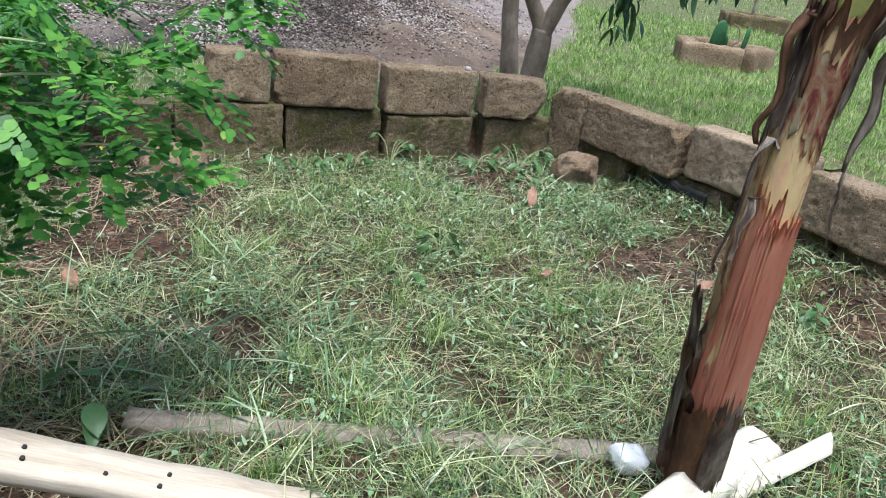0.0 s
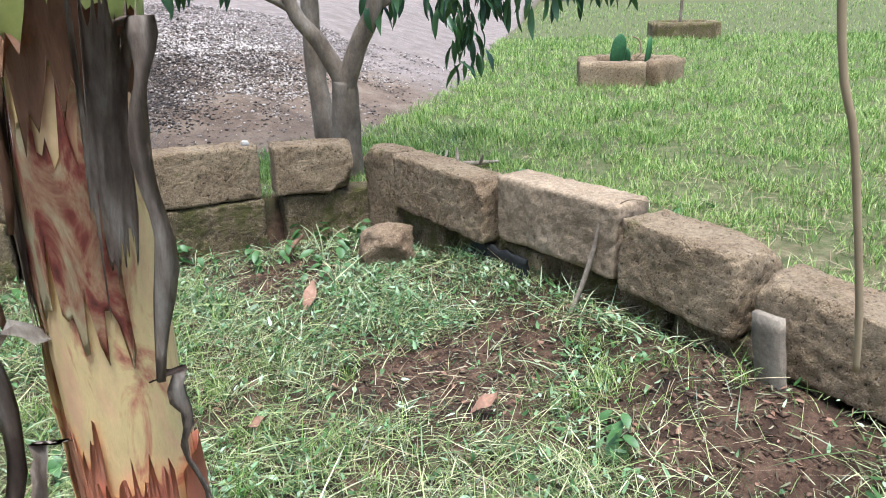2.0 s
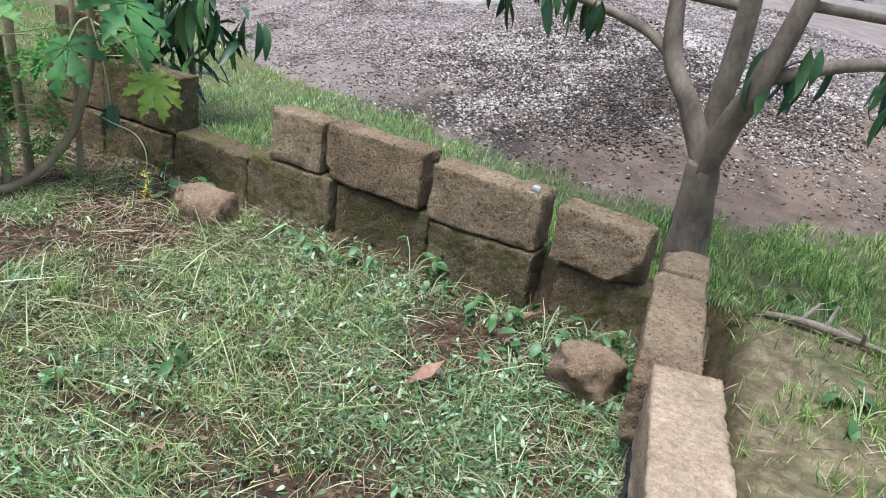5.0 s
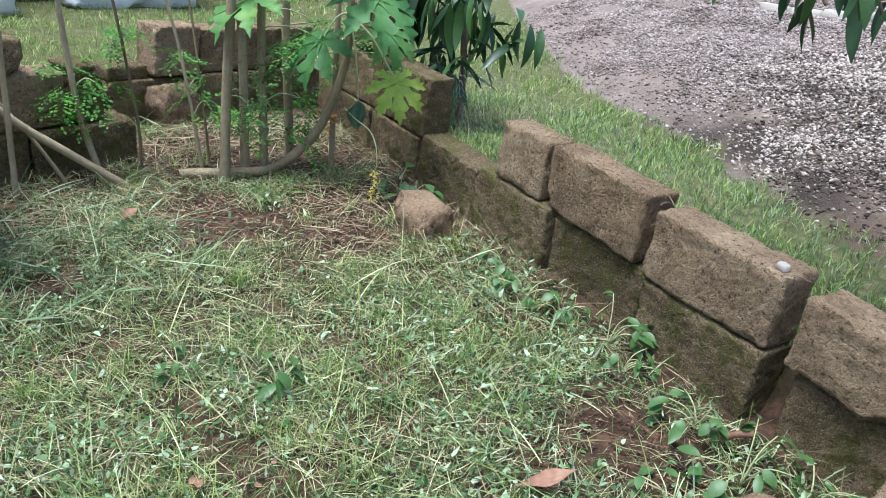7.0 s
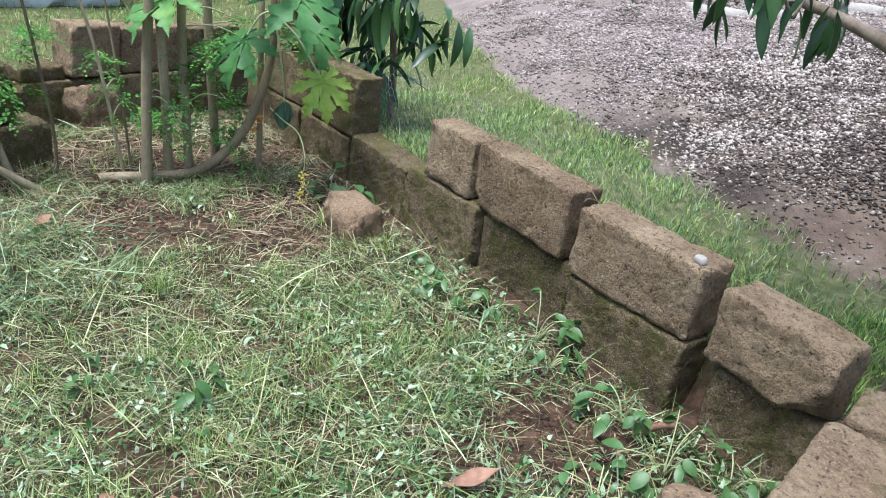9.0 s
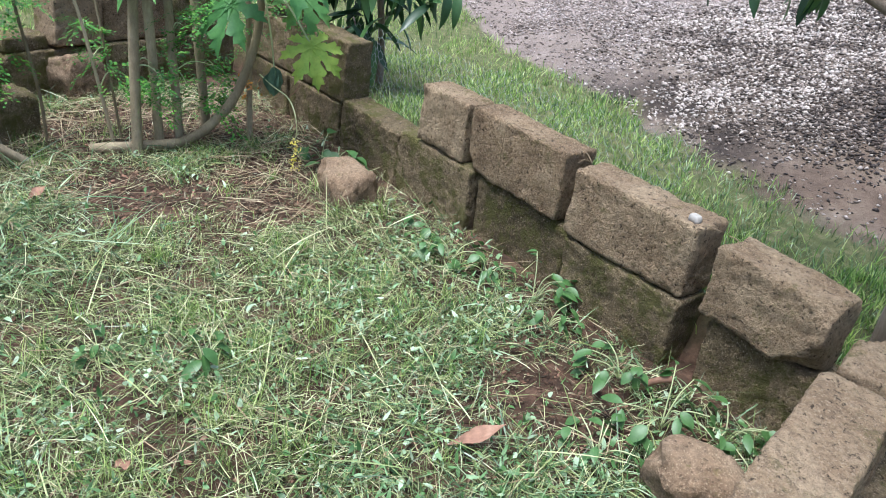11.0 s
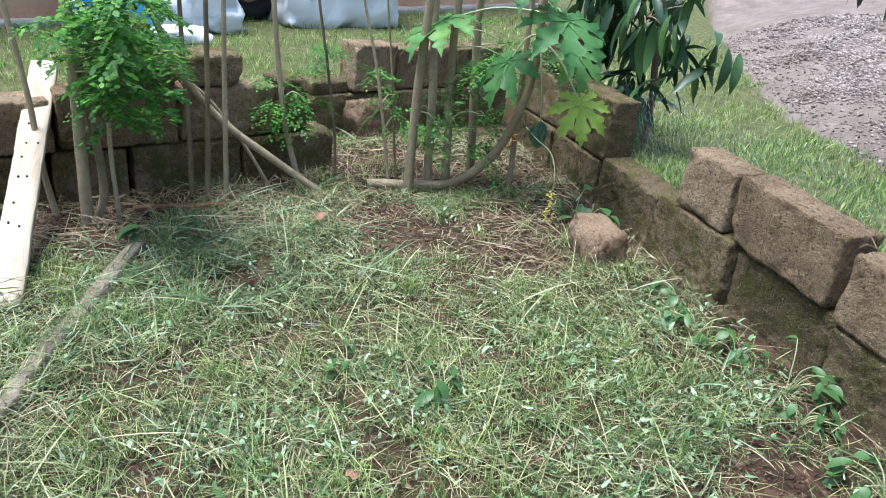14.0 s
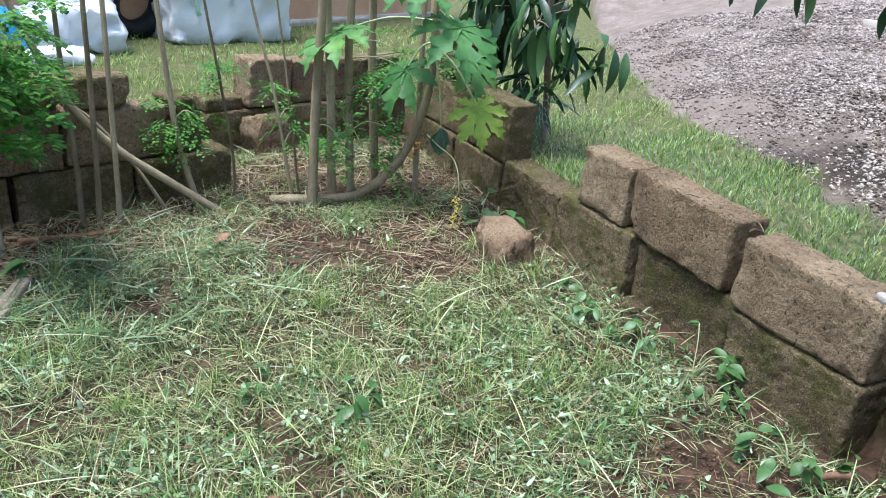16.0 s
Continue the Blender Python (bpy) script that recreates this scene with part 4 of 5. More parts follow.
def papaya_leaf(at_, size, yaw, pitch, roll, mat, stalk_from, seed=0):
    bm = bmesh.new()
    lobes = [(0, 0.56), (38, 0.52), (-38, 0.52), (80, 0.44), (-80, 0.44), (124, 0.33), (-124, 0.33), (162, 0.2), (-162, 0.2)]
    for i, (deg, reach) in enumerate(lobes):
        a = radians(deg + 5 * noise.noise((seed, i, 0.5)))
        ax, sx = Vector((math.cos(a), math.sin(a), 0)), Vector((-math.sin(a), math.cos(a), 0))
        long, rows, n = size * reach * (1 + 0.12 * noise.noise((seed, i, 3))), [], 14
        for k in range(n + 1):
            u = k / n
            body = 0.11 * math.sin(math.pi * min(1, 0.16 + 0.84 * u)) ** 0.75
            tooth = 0.17 * max(0.0, 1 - abs(u - 0.56) / 0.13) + 0.1 * max(0.0, 1 - abs(u - 0.78) / 0.1) + 0.05 * max(0.0, 1 - abs(u - 0.34) / 0.08)
            w = long * (body + tooth * (0.8 + 0.4 * noise.noise((seed, i, k)))) * (1 if k < n else 0.05)
            swept = ax * long * 0.1 * (tooth > 0.04)
            mid = ax * (long * u) + Vector((0, 0, -0.3 * long * u * u * u + i * 0.0012 - 0.01 * u))
            rise = Vector((0, 0, 0.28 * w + 0.012 * size * noise.noise((u * 4, i, seed))))
            rows.append((bm.verts.new(mid - sx * w + rise + swept), bm.verts.new(mid), bm.verts.new(mid + sx * w + rise + swept)))
        for p, q in zip(rows, rows[1:]):
            bm.faces.new((p[0], q[0], q[1], p[1]))
            bm.faces.new((p[1], q[1], q[2], p[2]))
    m = pose(*at_, roll, pitch, yaw)
    bm.transform(m)
    leaf = part("leaf", bm, mat, papaya)
    a, b = Vector(stalk_from), Vector(at_)
    part("leaf_stalk", tube(bmesh.new(), [a, a.lerp(b, 0.5) + Vector((0, 0, 0.04)), b], [0.006, 0.005, 0.004], 6), PETIOLE, leaf, "pale leaf stalk")


TOP = (-1.79, 2.56, 0.95)
papaya_leaf((-1.73, 2.1, 0.87), 0.5, -35, 24, 8, PAPAYA_LEAF, TOP, 1)
papaya_leaf((-1.62, 2.68, 0.95), 0.52, 20, 28, -8, PAPAYA_LEAF, TOP, 2)
papaya_leaf((-1.67, 2.44, 0.73), 0.44, -30, 44, 8, PAPAYA_LEAF, (-1.79, 2.55, 0.85), 3)
papaya_leaf((-1.62, 2.8, 0.59), 0.36, 25, 48, 10, YOUNG_LEAF, (-1.79, 2.55, 0.84), 4)
papaya_leaf((-1.8, 2.74, 0.78), 0.36, 30, 42, 0, PAPAYA_LEAF, (-1.79, 2.55, 0.88), 5)
papaya_leaf((-1.64, 2.5, 1.12), 0.45, 0, 15, 0, PAPAYA_LEAF, (-1.79, 2.57, 1.2), 6)
papaya_leaf((-1.95, 2.35, 1.1), 0.42, 190, 15, 0, PAPAYA_LEAF, (-1.79, 2.57, 1.15), 7)
part("leaf_stalk", tube(bmesh.new(), [(-1.78, 2.55, 0.86), (-1.74, 2.6, 0.62), (-1.73, 2.62, 0.44)], [0.005, 0.004, 0.003], 6), PETIOLE, papaya, "pale drooping stalk")
for k, (yw, dr) in enumerate(((0, 78), (130, 82), (250, 75), (60, 85))):
    ob = hang(new("wilted_leaf", leaf_mesh("wilted_leaf", WILTED, 0.14, 0.055, 0.9, 0.2, 8, 0.008)), papaya)
    ob.matrix_basis = pose(-1.73, 2.62, 0.45, 0, dr, yw)

vine = thing("climbing_vine", (-1.6, 2.66, 0.3), "thin vine with a hanging string of yellow flowers", "vine")
part("stem", tube(bmesh.new(), [(-1.76, 2.55, 0.4), (-1.68, 2.62, 0.37), (-1.58, 2.7, 0.35), (-1.5, 2.74, 0.3), (-1.49, 2.75, 0.22), (-1.5, 2.74, 0.17)], [0.003, 0.003, 0.003, 0.0025, 0.002, 0.002], 6), PETIOLE, vine)
part("tendril", tube(bmesh.new(), [(-1.58, 2.7, 0.35), (-1.54, 2.74, 0.4), (-1.53, 2.76, 0.44)], [0.002, 0.002, 0.001], 5), DEAD_LEAF, vine)
n = 70
P = np.stack([rng.normal(-1.5, 0.012, n), rng.normal(2.74, 0.012, n), rng.uniform(0.02, 0.18, n)], 1)
V, F = blades(P, rng.uniform(0, 6.3, n), np.full(n, 0.016), np.full(n, 0.009), rng.uniform(0.5, 2.4, n), np.zeros(n), 2)
hang(new("flowers", mesh_np("flowers", V, F, YELLOW)), vine)


# ---- moringa stems ----
def leaflets(name, sprays, tree, mat=None, per=54, size=0.017, reach=0.13):
    """Feathery leaves: many small oval leaflets paired along thin stalks."""
    Vs, Fs, off = [], [], 0
    for c in sprays:
        for _ in range(6):
            yaw, el = pick.uniform(0, 6.28), pick.uniform(-0.7, 0.5)
            d = Vector((math.cos(yaw) * math.cos(el), math.sin(yaw) * math.cos(el), math.sin(el)))
            sd = Vector((-math.sin(yaw), math.cos(yaw), 0))
            upv = sd.cross(d)
            base = Vector(c) + Vector([pick.gauss(0, 0.05) for _ in range(3)])
            for k in range(per // 3):
                u = (k // 2 + 1) / (per // 6 + 1)
                s = 1 if k % 2 else -1
                stem_p = base + d * reach * u + Vector((0, 0, -0.05 * u * u))
                q = (sd * s * pick.uniform(0.6, 1.2) + d * 0.5 + Vector((0, 0, pick.uniform(-0.6, 0.1)))).normalized()
                for step in range(2):
                    l = size * pick.uniform(0.7, 1.3)
                    p = stem_p + q * (0.012 + 0.024 * step)
                    w = q.cross(upv).normalized() * l * 0.34
                    z = upv * l * 0.1
                    Vs += [p, p + q * l * 0.35 + w - z, p + q * l * 0.75 + w * 0.85 - z, p + q * l, p + q * l * 0.75 - w * 0.85 - z, p + q * l * 0.35 - w - z]
                    Fs.append([off + i for i in range(6)])
                    off += 6
    ob = hang(new(name, mesh_np(name, [tuple(v) for v in Vs], Fs, mat or MORINGA_LEAF)), tree)
    return tagged(ob, "fine green feathery leaflets", kind="stuff")


def stem_plant(pts, r0, r1, sprays=(), label="slim grey-brown moringa stem", grow=0.5, size=0.017):
    eye = Vector((1.86, 3.0, 1.39))
    p = [eye + (Vector(q) - eye) * 0.965 for q in pts]
    p[0].z = 0.0
    top = p[-1] + (p[-1] - p[-2]).normalized() * grow + Vector((0, 0, 0.1))
    plant = thing("moringa_sapling", tuple(p[0]), label, "sapling", "moringa stems by the wall")
    part("stem", tube(bmesh.new(), [p[0] - Vector((0, 0, 0.03)), *p, top], [r0 * 1.15] + list(np.linspace(r0, r1, len(p) + 1)), 9, 0.1, p[0].x * 9), STEM, plant)
    if sprays:
        for c in sprays:
            near = min((a.lerp(b, t / 4) for a, b in zip(p, p[1:] + [top]) for t in range(5)), key=lambda q: (q - Vector(c)).length)
            part("twig", tube(bmesh.new(), [near, near.lerp(Vector(c), 0.5) + Vector((0, 0, 0.03)), c], [0.004, 0.003, 0.002], 5), PETIOLE, plant, "thin green twig")
        leaflets("foliage", sprays, plant, size=size)
    return plant


stem_plant([(-0.44, 0.56, 0), (-0.46, 0.56, 0.5), (-0.48, 0.57, 0.69)], 0.017, 0.012)
stem_plant([(-0.7, 0.63, 0), (-0.68, 0.61, 0.19), (-0.67, 0.6, 0.51), (-0.64, 0.57, 0.94)], 0.015, 0.009)
stem_plant([(-0.45, 0.42, 0), (-0.5, 0.42, 0.4), (-0.56, 0.42, 0.9)], 0.022, 0.014)
stem_plant([(-0.69, 0.8, 0), (-0.7, 0.81, 0.45), (-0.7, 0.81, 0.69), (-0.71, 0.81, 0.96)], 0.026, 0.015,
           [(-0.6, 0.95, 0.95), (-0.52, 1.05, 0.88), (-0.45, 1.15, 0.92), (-0.5, 1.2, 0.8), (-0.42, 1.25, 0.72), (-0.55, 1.1, 0.72), (-0.4, 1.22, 0.86), (-0.48, 1.12, 1.0), (-0.6, 1.2, 0.9), (-0.6, 1.1, 0.62), (-0.5, 1.3, 0.66), (-0.35, 1.35, 1.0), (-0.3, 1.4, 1.03), (-0.55, 1.22, 1.02), (-0.66, 1.18, 0.78), (-0.38, 1.3, 0.8)],
           "thick grey moringa stem with feathery green leaves", size=0.026)
stem_plant([(-0.74, 0.81, 0), (-0.77, 0.84, 0.11), (-0.75, 0.83, 0.43), (-0.73, 0.81, 0.72), (-0.72, 0.81, 0.96)], 0.02, 0.013, [(-0.68, 0.9, 0.72), (-0.62, 0.95, 0.6), (-0.7, 0.88, 0.85)])
stem_plant([(-0.8, 0.88, 0), (-0.79, 0.88, 0.32), (-0.81, 0.9, 0.65), (-0.81, 0.91, 0.81)], 0.011, 0.007, [(-0.78, 0.98, 0.72), (-0.72, 1.02, 0.66), (-0.8, 1.0, 0.55), (-0.74, 0.98, 0.47), (-0.9, 1.02, 0.78), (-0.85, 0.95, 0.85)], "slim moringa stem with round pale leaflets", size=0.022)
stem_plant([(-1.17, 1.02, 0), (-1.18, 1.02, 0.32), (-1.18, 1.01, 0.6), (-1.18, 1.01, 0.94)], 0.013, 0.009)
stem_plant([(-1.18, 1.1, 0), (-1.19, 1.12, 0.44), (-1.2, 1.13, 0.96)], 0.013, 0.009)
stem_plant([(-1.22, 1.18, 0), (-1.22, 1.19, 0.34), (-1.23, 1.2, 0.96)], 0.013, 0.01)
stem_plant([(-1.52, 1.44, 0), (-1.5, 1.37, 0.26), (-1.48, 1.34, 0.59), (-1.47, 1.32, 0.95)], 0.016, 0.01, [(-1.42, 1.4, 0.5), (-1.36, 1.42, 0.42), (-1.4, 1.5, 0.48), (-1.38, 1.36, 0.36)])
stem_plant([(-1.49, 1.59, 0), (-1.39, 1.37, 0.13), (-1.27, 1.15, 0.33), (-1.17, 1.0, 0.57), (-1.12, 0.93, 0.78), (-1.09, 0.88, 0.94)], 0.02, 0.012, [(-0.98, 0.95, 0.95), (-0.95, 1.0, 0.85)], "bent grey moringa stem sloping over the soil")
stem_plant([(-1.43, 1.32, 0), (-1.36, 1.2, 0.21), (-1.28, 1.06, 0.44), (-1.18, 0.93, 0.59)], 0.009, 0.005, grow=0.1)
stem_plant([(-1.73, 1.54, 0), (-1.73, 1.54, 0.2), (-1.71, 1.5, 0.57), (-1.69, 1.45, 0.95)], 0.008, 0.006, [(-1.66, 1.52, 0.68), (-1.6, 1.55, 0.62)])
stem_plant([(-1.84, 1.82, 0), (-1.81, 1.74, 0.53), (-1.78, 1.65, 0.96)], 0.009, 0.005, [(-1.78, 1.85, 0.45), (-1.74, 1.88, 0.36), (-1.8, 1.75, 0.55)])
stem_plant([(-1.9, 1.84, 0), (-1.93, 1.78, 0.5), (-1.95, 1.72, 0.96)], 0.007, 0.004)
stem_plant([(-1.77, 1.95, 0), (-1.78, 1.97, 0.53), (-1.79, 2.0, 1.0)], 0.026, 0.019, [(-1.72, 2.06, 0.42), (-1.7, 2.02, 0.3), (-1.68, 2.12, 0.36)], "reddish-brown moringa stem in a clump")
stem_plant([(-1.88, 2.03, 0), (-1.88, 2.02, 0.51), (-1.87, 2.0, 0.99)], 0.024, 0.018)
stem_plant([(-1.93, 2.12, 0), (-1.92, 2.1, 0.71), (-1.92, 2.11, 1.0)], 0.022, 0.017, [(-1.8, 2.2, 0.3), (-1.78, 2.26, 0.24), (-1.82, 2.14, 0.5), (-1.8, 2.3, 0.42), (-1.86, 2.25, 0.62), (-1.76, 2.2, 0.6), (-1.8, 2.36, 0.8), (-1.76, 2.42, 0.72)])
stem_plant([(-2.12, 2.22, 0), (-2.12, 2.18, 0.7), (-2.11, 2.18, 0.99)], 0.024, 0.018, [(-2.0, 2.3, 0.35), (-1.98, 2.38, 0.3), (-1.95, 2.62, 0.75), (-1.9, 2.75, 0.66), (-2.0, 2.4, 0.55)])
stem_plant([(-2.04, 2.46, 0), (-2.04, 2.46, 0.44), (-2.04, 2.46, 0.74)], 0.016, 0.012)
n = 60
P = np.stack([rng.normal(-1.86, 0.03, n), rng.normal(2.45, 0.035, n), rng.normal(0.3, 0.025, n)], 1)
V, F = blades(P, rng.uniform(0, 6.3, n), np.full(n, 0.025), np.full(n, 0.012), rng.uniform(0.5, 2.4, n), np.zeros(n), 2)
tagged(new("dead_leaf_tuft", mesh_np("dead_leaf_tuft", V, F, ORANGE_LEAF)), "tuft of orange dead leaflets caught on the stems", "dead leaves", kind="stuff")


# ---- weeds ----
weed_leaves = [leaf_mesh("leaf", WEED_LEAF, 0.06, 0.036, 0.25, 0.5, 6), leaf_mesh("leaf", WEED_LEAF, 0.045, 0.03, 0.15, 0.8, 6), leaf_mesh("leaf", WEED_LEAF, 0.075, 0.03, 0.3, 0.6, 6)]


def weed(x, y, h, n, spread, label, scale=1.0):
    z = ground_z(x, y)
    w = thing("weed", (x, y, z), label, "weed", "weeds in the bed")
    for k in range(n):
        yaw = pick.uniform(0, 6.28)
        r = spread * pick.uniform(0.4, 1)
        tip = Vector((x + math.cos(yaw) * r, y + math.sin(yaw) * r, z + h * pick.uniform(0.4, 1)))
        part("stalk", tube(bmesh.new(), [(x, y, z - 0.01), (x + math.cos(yaw) * r * 0.4, y + math.sin(yaw) * r * 0.4, z + (tip.z - z) * 0.7), tip], [0.0025, 0.002, 0.0015], 5), PETIOLE, w)
        for j in range(3):
            yy = yaw + pick.uniform(-1.3, 1.3)
            ob = hang(new("leaf", pick.choice(weed_leaves)), w)
            ob.matrix_basis = aim(tip - Vector((0, 0, 0.02 * j)), (math.cos(yy), math.sin(yy), pick.uniform(-0.6, 0.2)), pick.uniform(-30, 30)) @ Matrix.Scale(scale * pick.uniform(0.7, 1.2), 4)
    return w


weed(-0.44, 3.7, 0.19, 6, 0.12, "leggy weed with pale green leaves by the wall", 0.95)
weed(-0.72, 3.42, 0.1, 6, 0.12, "low green weed by the wall foot")
weed(-0.95, 3.36, 0.08, 4, 0.1, "low green weed by the wall foot")
weed(-0.6, 3.55, 0.11, 6, 0.1, "low leafy weed at the wall foot", 0.8)
weed(-0.28, 3.72, 0.12, 7, 0.12, "low leafy weed at the wall foot", 0.85)
weed(0.0, 3.9, 0.12, 7, 0.13, "green weed sprawling by the wall corner", 0.95)
weed(0.24, 3.95, 0.14, 8, 0.15, "green weed sprawling by the wall corner", 1.0)
weed(0.36, 3.72, 0.09, 7, 0.14, "cut pale-leaved weed lying on the soil", 0.8)
weed(-1.55, 2.93, 0.12, 5, 0.12, "broad-leaved green weed by the wall", 1.3)
weed(-1.72, 2.86, 0.12, 4, 0.1, "broad-leaved green weed by the wall", 1.2)
weed(0.05, 2.62, 0.1, 5, 0.07, "small upright bluish-green weed")
weed(-0.02, 2.3, 0.08, 4, 0.06, "small upright bluish-green weed")
weed(0.52, 4.12, 0.13, 5, 0.12, "green weed in the wall corner")
weed(0.3, 4.12, 0.12, 5, 0.1, "green weed in the wall corner")
weed(-0.55, 1.28, 0.13, 5, 0.14, "broad-leaved weed beside the timber", 1.5)
weed(1.5, 2.6, 0.08, 4, 0.1, "bright green weed on the soil mound")
weed(1.2, 4.4, 0.1, 5, 0.12, "green weed behind the wall", 1.1)
weed(0.62, 4.9, 0.09, 5, 0.12, "green weed beside the mango trunk", 1.0)
weed(1.9, 4.1, 0.05, 3, 0.08, "flat pale-leaved weed on the bare lawn", 1.4)

dryroot = thing("dry_stalk", (1.42, 3.2, 0.05), "dry upright stalk against the block joint", "stalk")
part("stem", tube(bmesh.new(), [(1.3, 3.2, 0.0), (1.37, 3.24, 0.15), (1.42, 3.26, 0.32), (1.44, 3.27, 0.42), (1.5, 3.3, 0.47)], [0.011, 0.009, 0.008, 0.005, 0.003], 7, 0.25), GREY_WOOD, dryroot)
part("side_stem", tube(bmesh.new(), [(1.45, 3.27, 0.43), (1.52, 3.24, 0.5), (1.6, 3.2, 0.5)], [0.0025, 0.002, 0.001], 6, 0.2), STRAW, dryroot)
rootlog = thing("dead_branch", (0.75, 4.8, LAWN), "grey dead branch with stubby side shoots on the grass", "branch")
part("stem", tube(bmesh.new(), [(0.58, 4.72, LAWN + 0.02), (0.7, 4.8, LAWN + 0.035), (0.85, 4.88, LAWN + 0.03), (0.98, 4.9, LAWN + 0.04)], [0.012, 0.016, 0.014, 0.008], 7, 0.4), GREY_WOOD, rootlog)
for a, b in (((0.68, 4.79, LAWN + 0.03), (0.7, 4.85, LAWN + 0.11)), ((0.76, 4.83, LAWN + 0.03), (0.75, 4.88, LAWN + 0.12)), ((0.88, 4.88, LAWN + 0.03), (0.9, 4.84, LAWN + 0.09))):
    part("side_shoot", tube(bmesh.new(), [a, Vector(a).lerp(Vector(b), 0.6), b], [0.01, 0.008, 0.005], 6, 0.3), GREY_WOOD, rootlog)
for k in range(14):
    x, y, yw, L = pick.uniform(0.9, 1.35), pick.uniform(3.3, 3.75), pick.uniform(0, 6.28), pick.uniform(0.1, 0.3)
    if outside(np.array([x]), np.array([y]))[0] > -0.05:
        continue
    bm = tube(bmesh.new(), [(x, y, 0.01), (x + math.cos(yw) * L / 2, y + math.sin(yw) * L / 2, 0.05), (x + math.cos(yw) * L, y + math.sin(yw) * L, 0.03)], [0.003, 0.0025, 0.001], 5, 0.2)
    tagged(part("twig", bm, STRAW), "thin dry twig lying in the litter", "twig", "twigs in the bed")
pebble = rough_box(pose(-0.13, 4.07, 0.515, 0, 0, 20), (0.04, 0.03, 0.028), 3, amp=0.004, edge=0.012, steps=0.008)
tagged(part("pebble", pebble, CONCRETE), "pale pebble lying on top of the wall", "pebble")


# ---- wire netting behind the wall, plastic scrap, straw on the wall ----
def netting(a, b, rows, cell, label):
    """Crumpled hexagonal wire netting standing from a to b."""
    a, b = Vector(a), Vector(b)
    d = (b - a).normalized()
    out = Vector((-d.y, d.x, 0))
    cols = int((b - a).length / cell)

    def at(i, j):
        s, z = i * cell, j * cell * 0.5
        p = a + d * s
        bow = 0.07 * noise.noise((s * 2.2, z * 3, 1)) + 0.03 * noise.noise((s * 7, z * 9, 5)) + 0.12 * z * noise.noise((s * 1.3, 2, 2))
        sag = 1 - 0.35 * max(0.0, noise.noise((s * 1.6, 0, 8)))
        q = p + out * bow
        return Vector((q.x, q.y, ground_z(q.x, q.y) + z * sag))
    net = thing("wire_netting", tuple(a), label, "netting")
    bm = bmesh.new()
    edges = []
    for j in range(rows):
        for i in range(cols):
            h = 0.5 if j % 2 else 0.0
            low = at(i + h, j * 1.5)
            edges.append((low, at(i + h, j * 1.5 + 0.75)))
            for k in (-0.5, 0.5):
                edges.append((at(i + h, j * 1.5 + 0.75), at(i + h + k, (j + 1) * 1.5)))
    for p, q in edges:
        ax = (q - p).normalized()
        u = ax.orthogonal().normalized()
        v = ax.cross(u)
        tri = [u * math.cos(t) + v * math.sin(t) for t in (0, 2.09, 4.19)]
        lo, hi = [bm.verts.new(p + t * 0.0009) for t in tri], [bm.verts.new(q + t * 0.0009) for t in tri]
        for k in range(3):
            bm.faces.new((lo[k], lo[(k + 1) % 3], hi[(k + 1) % 3], hi[k]))
    part("mesh", bm, WIRE, net)
    return net


netting((-2.3, 3.02, 0), (-0.62, 4.3, 0), 11, 0.045, "crumpled grey hexagonal wire netting behind the wall")
scrap = rough_box(pose(1.076, 3.638, 0.1, 6, 2, -48), (0.36, 0.014, 0.17), 71, amp=0.014, edge=0.004, steps=0.02)
tagged(part("plastic_scrap", scrap, RUBBER), "crumpled black plastic tucked under the wall", "plastic")
for k in range(16):
    s0 = pick.uniform(0.05, 1.9)
    p = Vector((N0[0] + ND[0] * s0 + NN[0] * 0.02, N0[1] + ND[1] * s0 + NN[1] * 0.02, 0.56 - 0.04 * s0))
    L, yw = pick.uniform(0.06, 0.2), pick.uniform(0, 6.28)
    if k % 4 == 0:
        ends = [p, p + Vector((NN[0] * -0.035, NN[1] * -0.035, 0.004)), p + Vector((NN[0] * -0.045 + 0.02, NN[1] * -0.045, -L))]
    else:
        p = p + Vector((NN[0] * 0.05, NN[1] * 0.05, 0))
        ends = [p, p + Vector((math.cos(yw) * L * 0.3, math.sin(yw) * L * 0.3, 0.012)), p + Vector((math.cos(yw) * L * 0.5, math.sin(yw) * L * 0.5, 0.002))]
    tagged(part("straw", tube(bmesh.new(), ends, [0.0018, 0.0016, 0.0008], 4), STRAW), "dry straw caught on the wall top", "straw", "straws on the wall")


# ---- planters, house and goods beyond the bed ----
def planter(cx, cy, blocks, label):
    p = thing("block_planter", (cx, cy, LAWN), label, "planter")
    for k, (x, y, yaw, L, D, H) in enumerate(blocks):
        part("block", rough_box(pose(x, y, LAWN + H / 2 - 0.03, 0, 0, yaw), (L, D, H), k + 20.3, amp=0.014, edge=0.02, steps=0.05), BLOCK if cy < 10 else BLOCK_DARK_MOSSY, p)
    bm = bmesh.new()
    bmesh.ops.create_circle(bm, cap_ends=True, segments=16, radius=0.42, matrix=pose(cx, cy, LAWN + 0.1))
    part("soil", bm, GROUND, p)
    return p


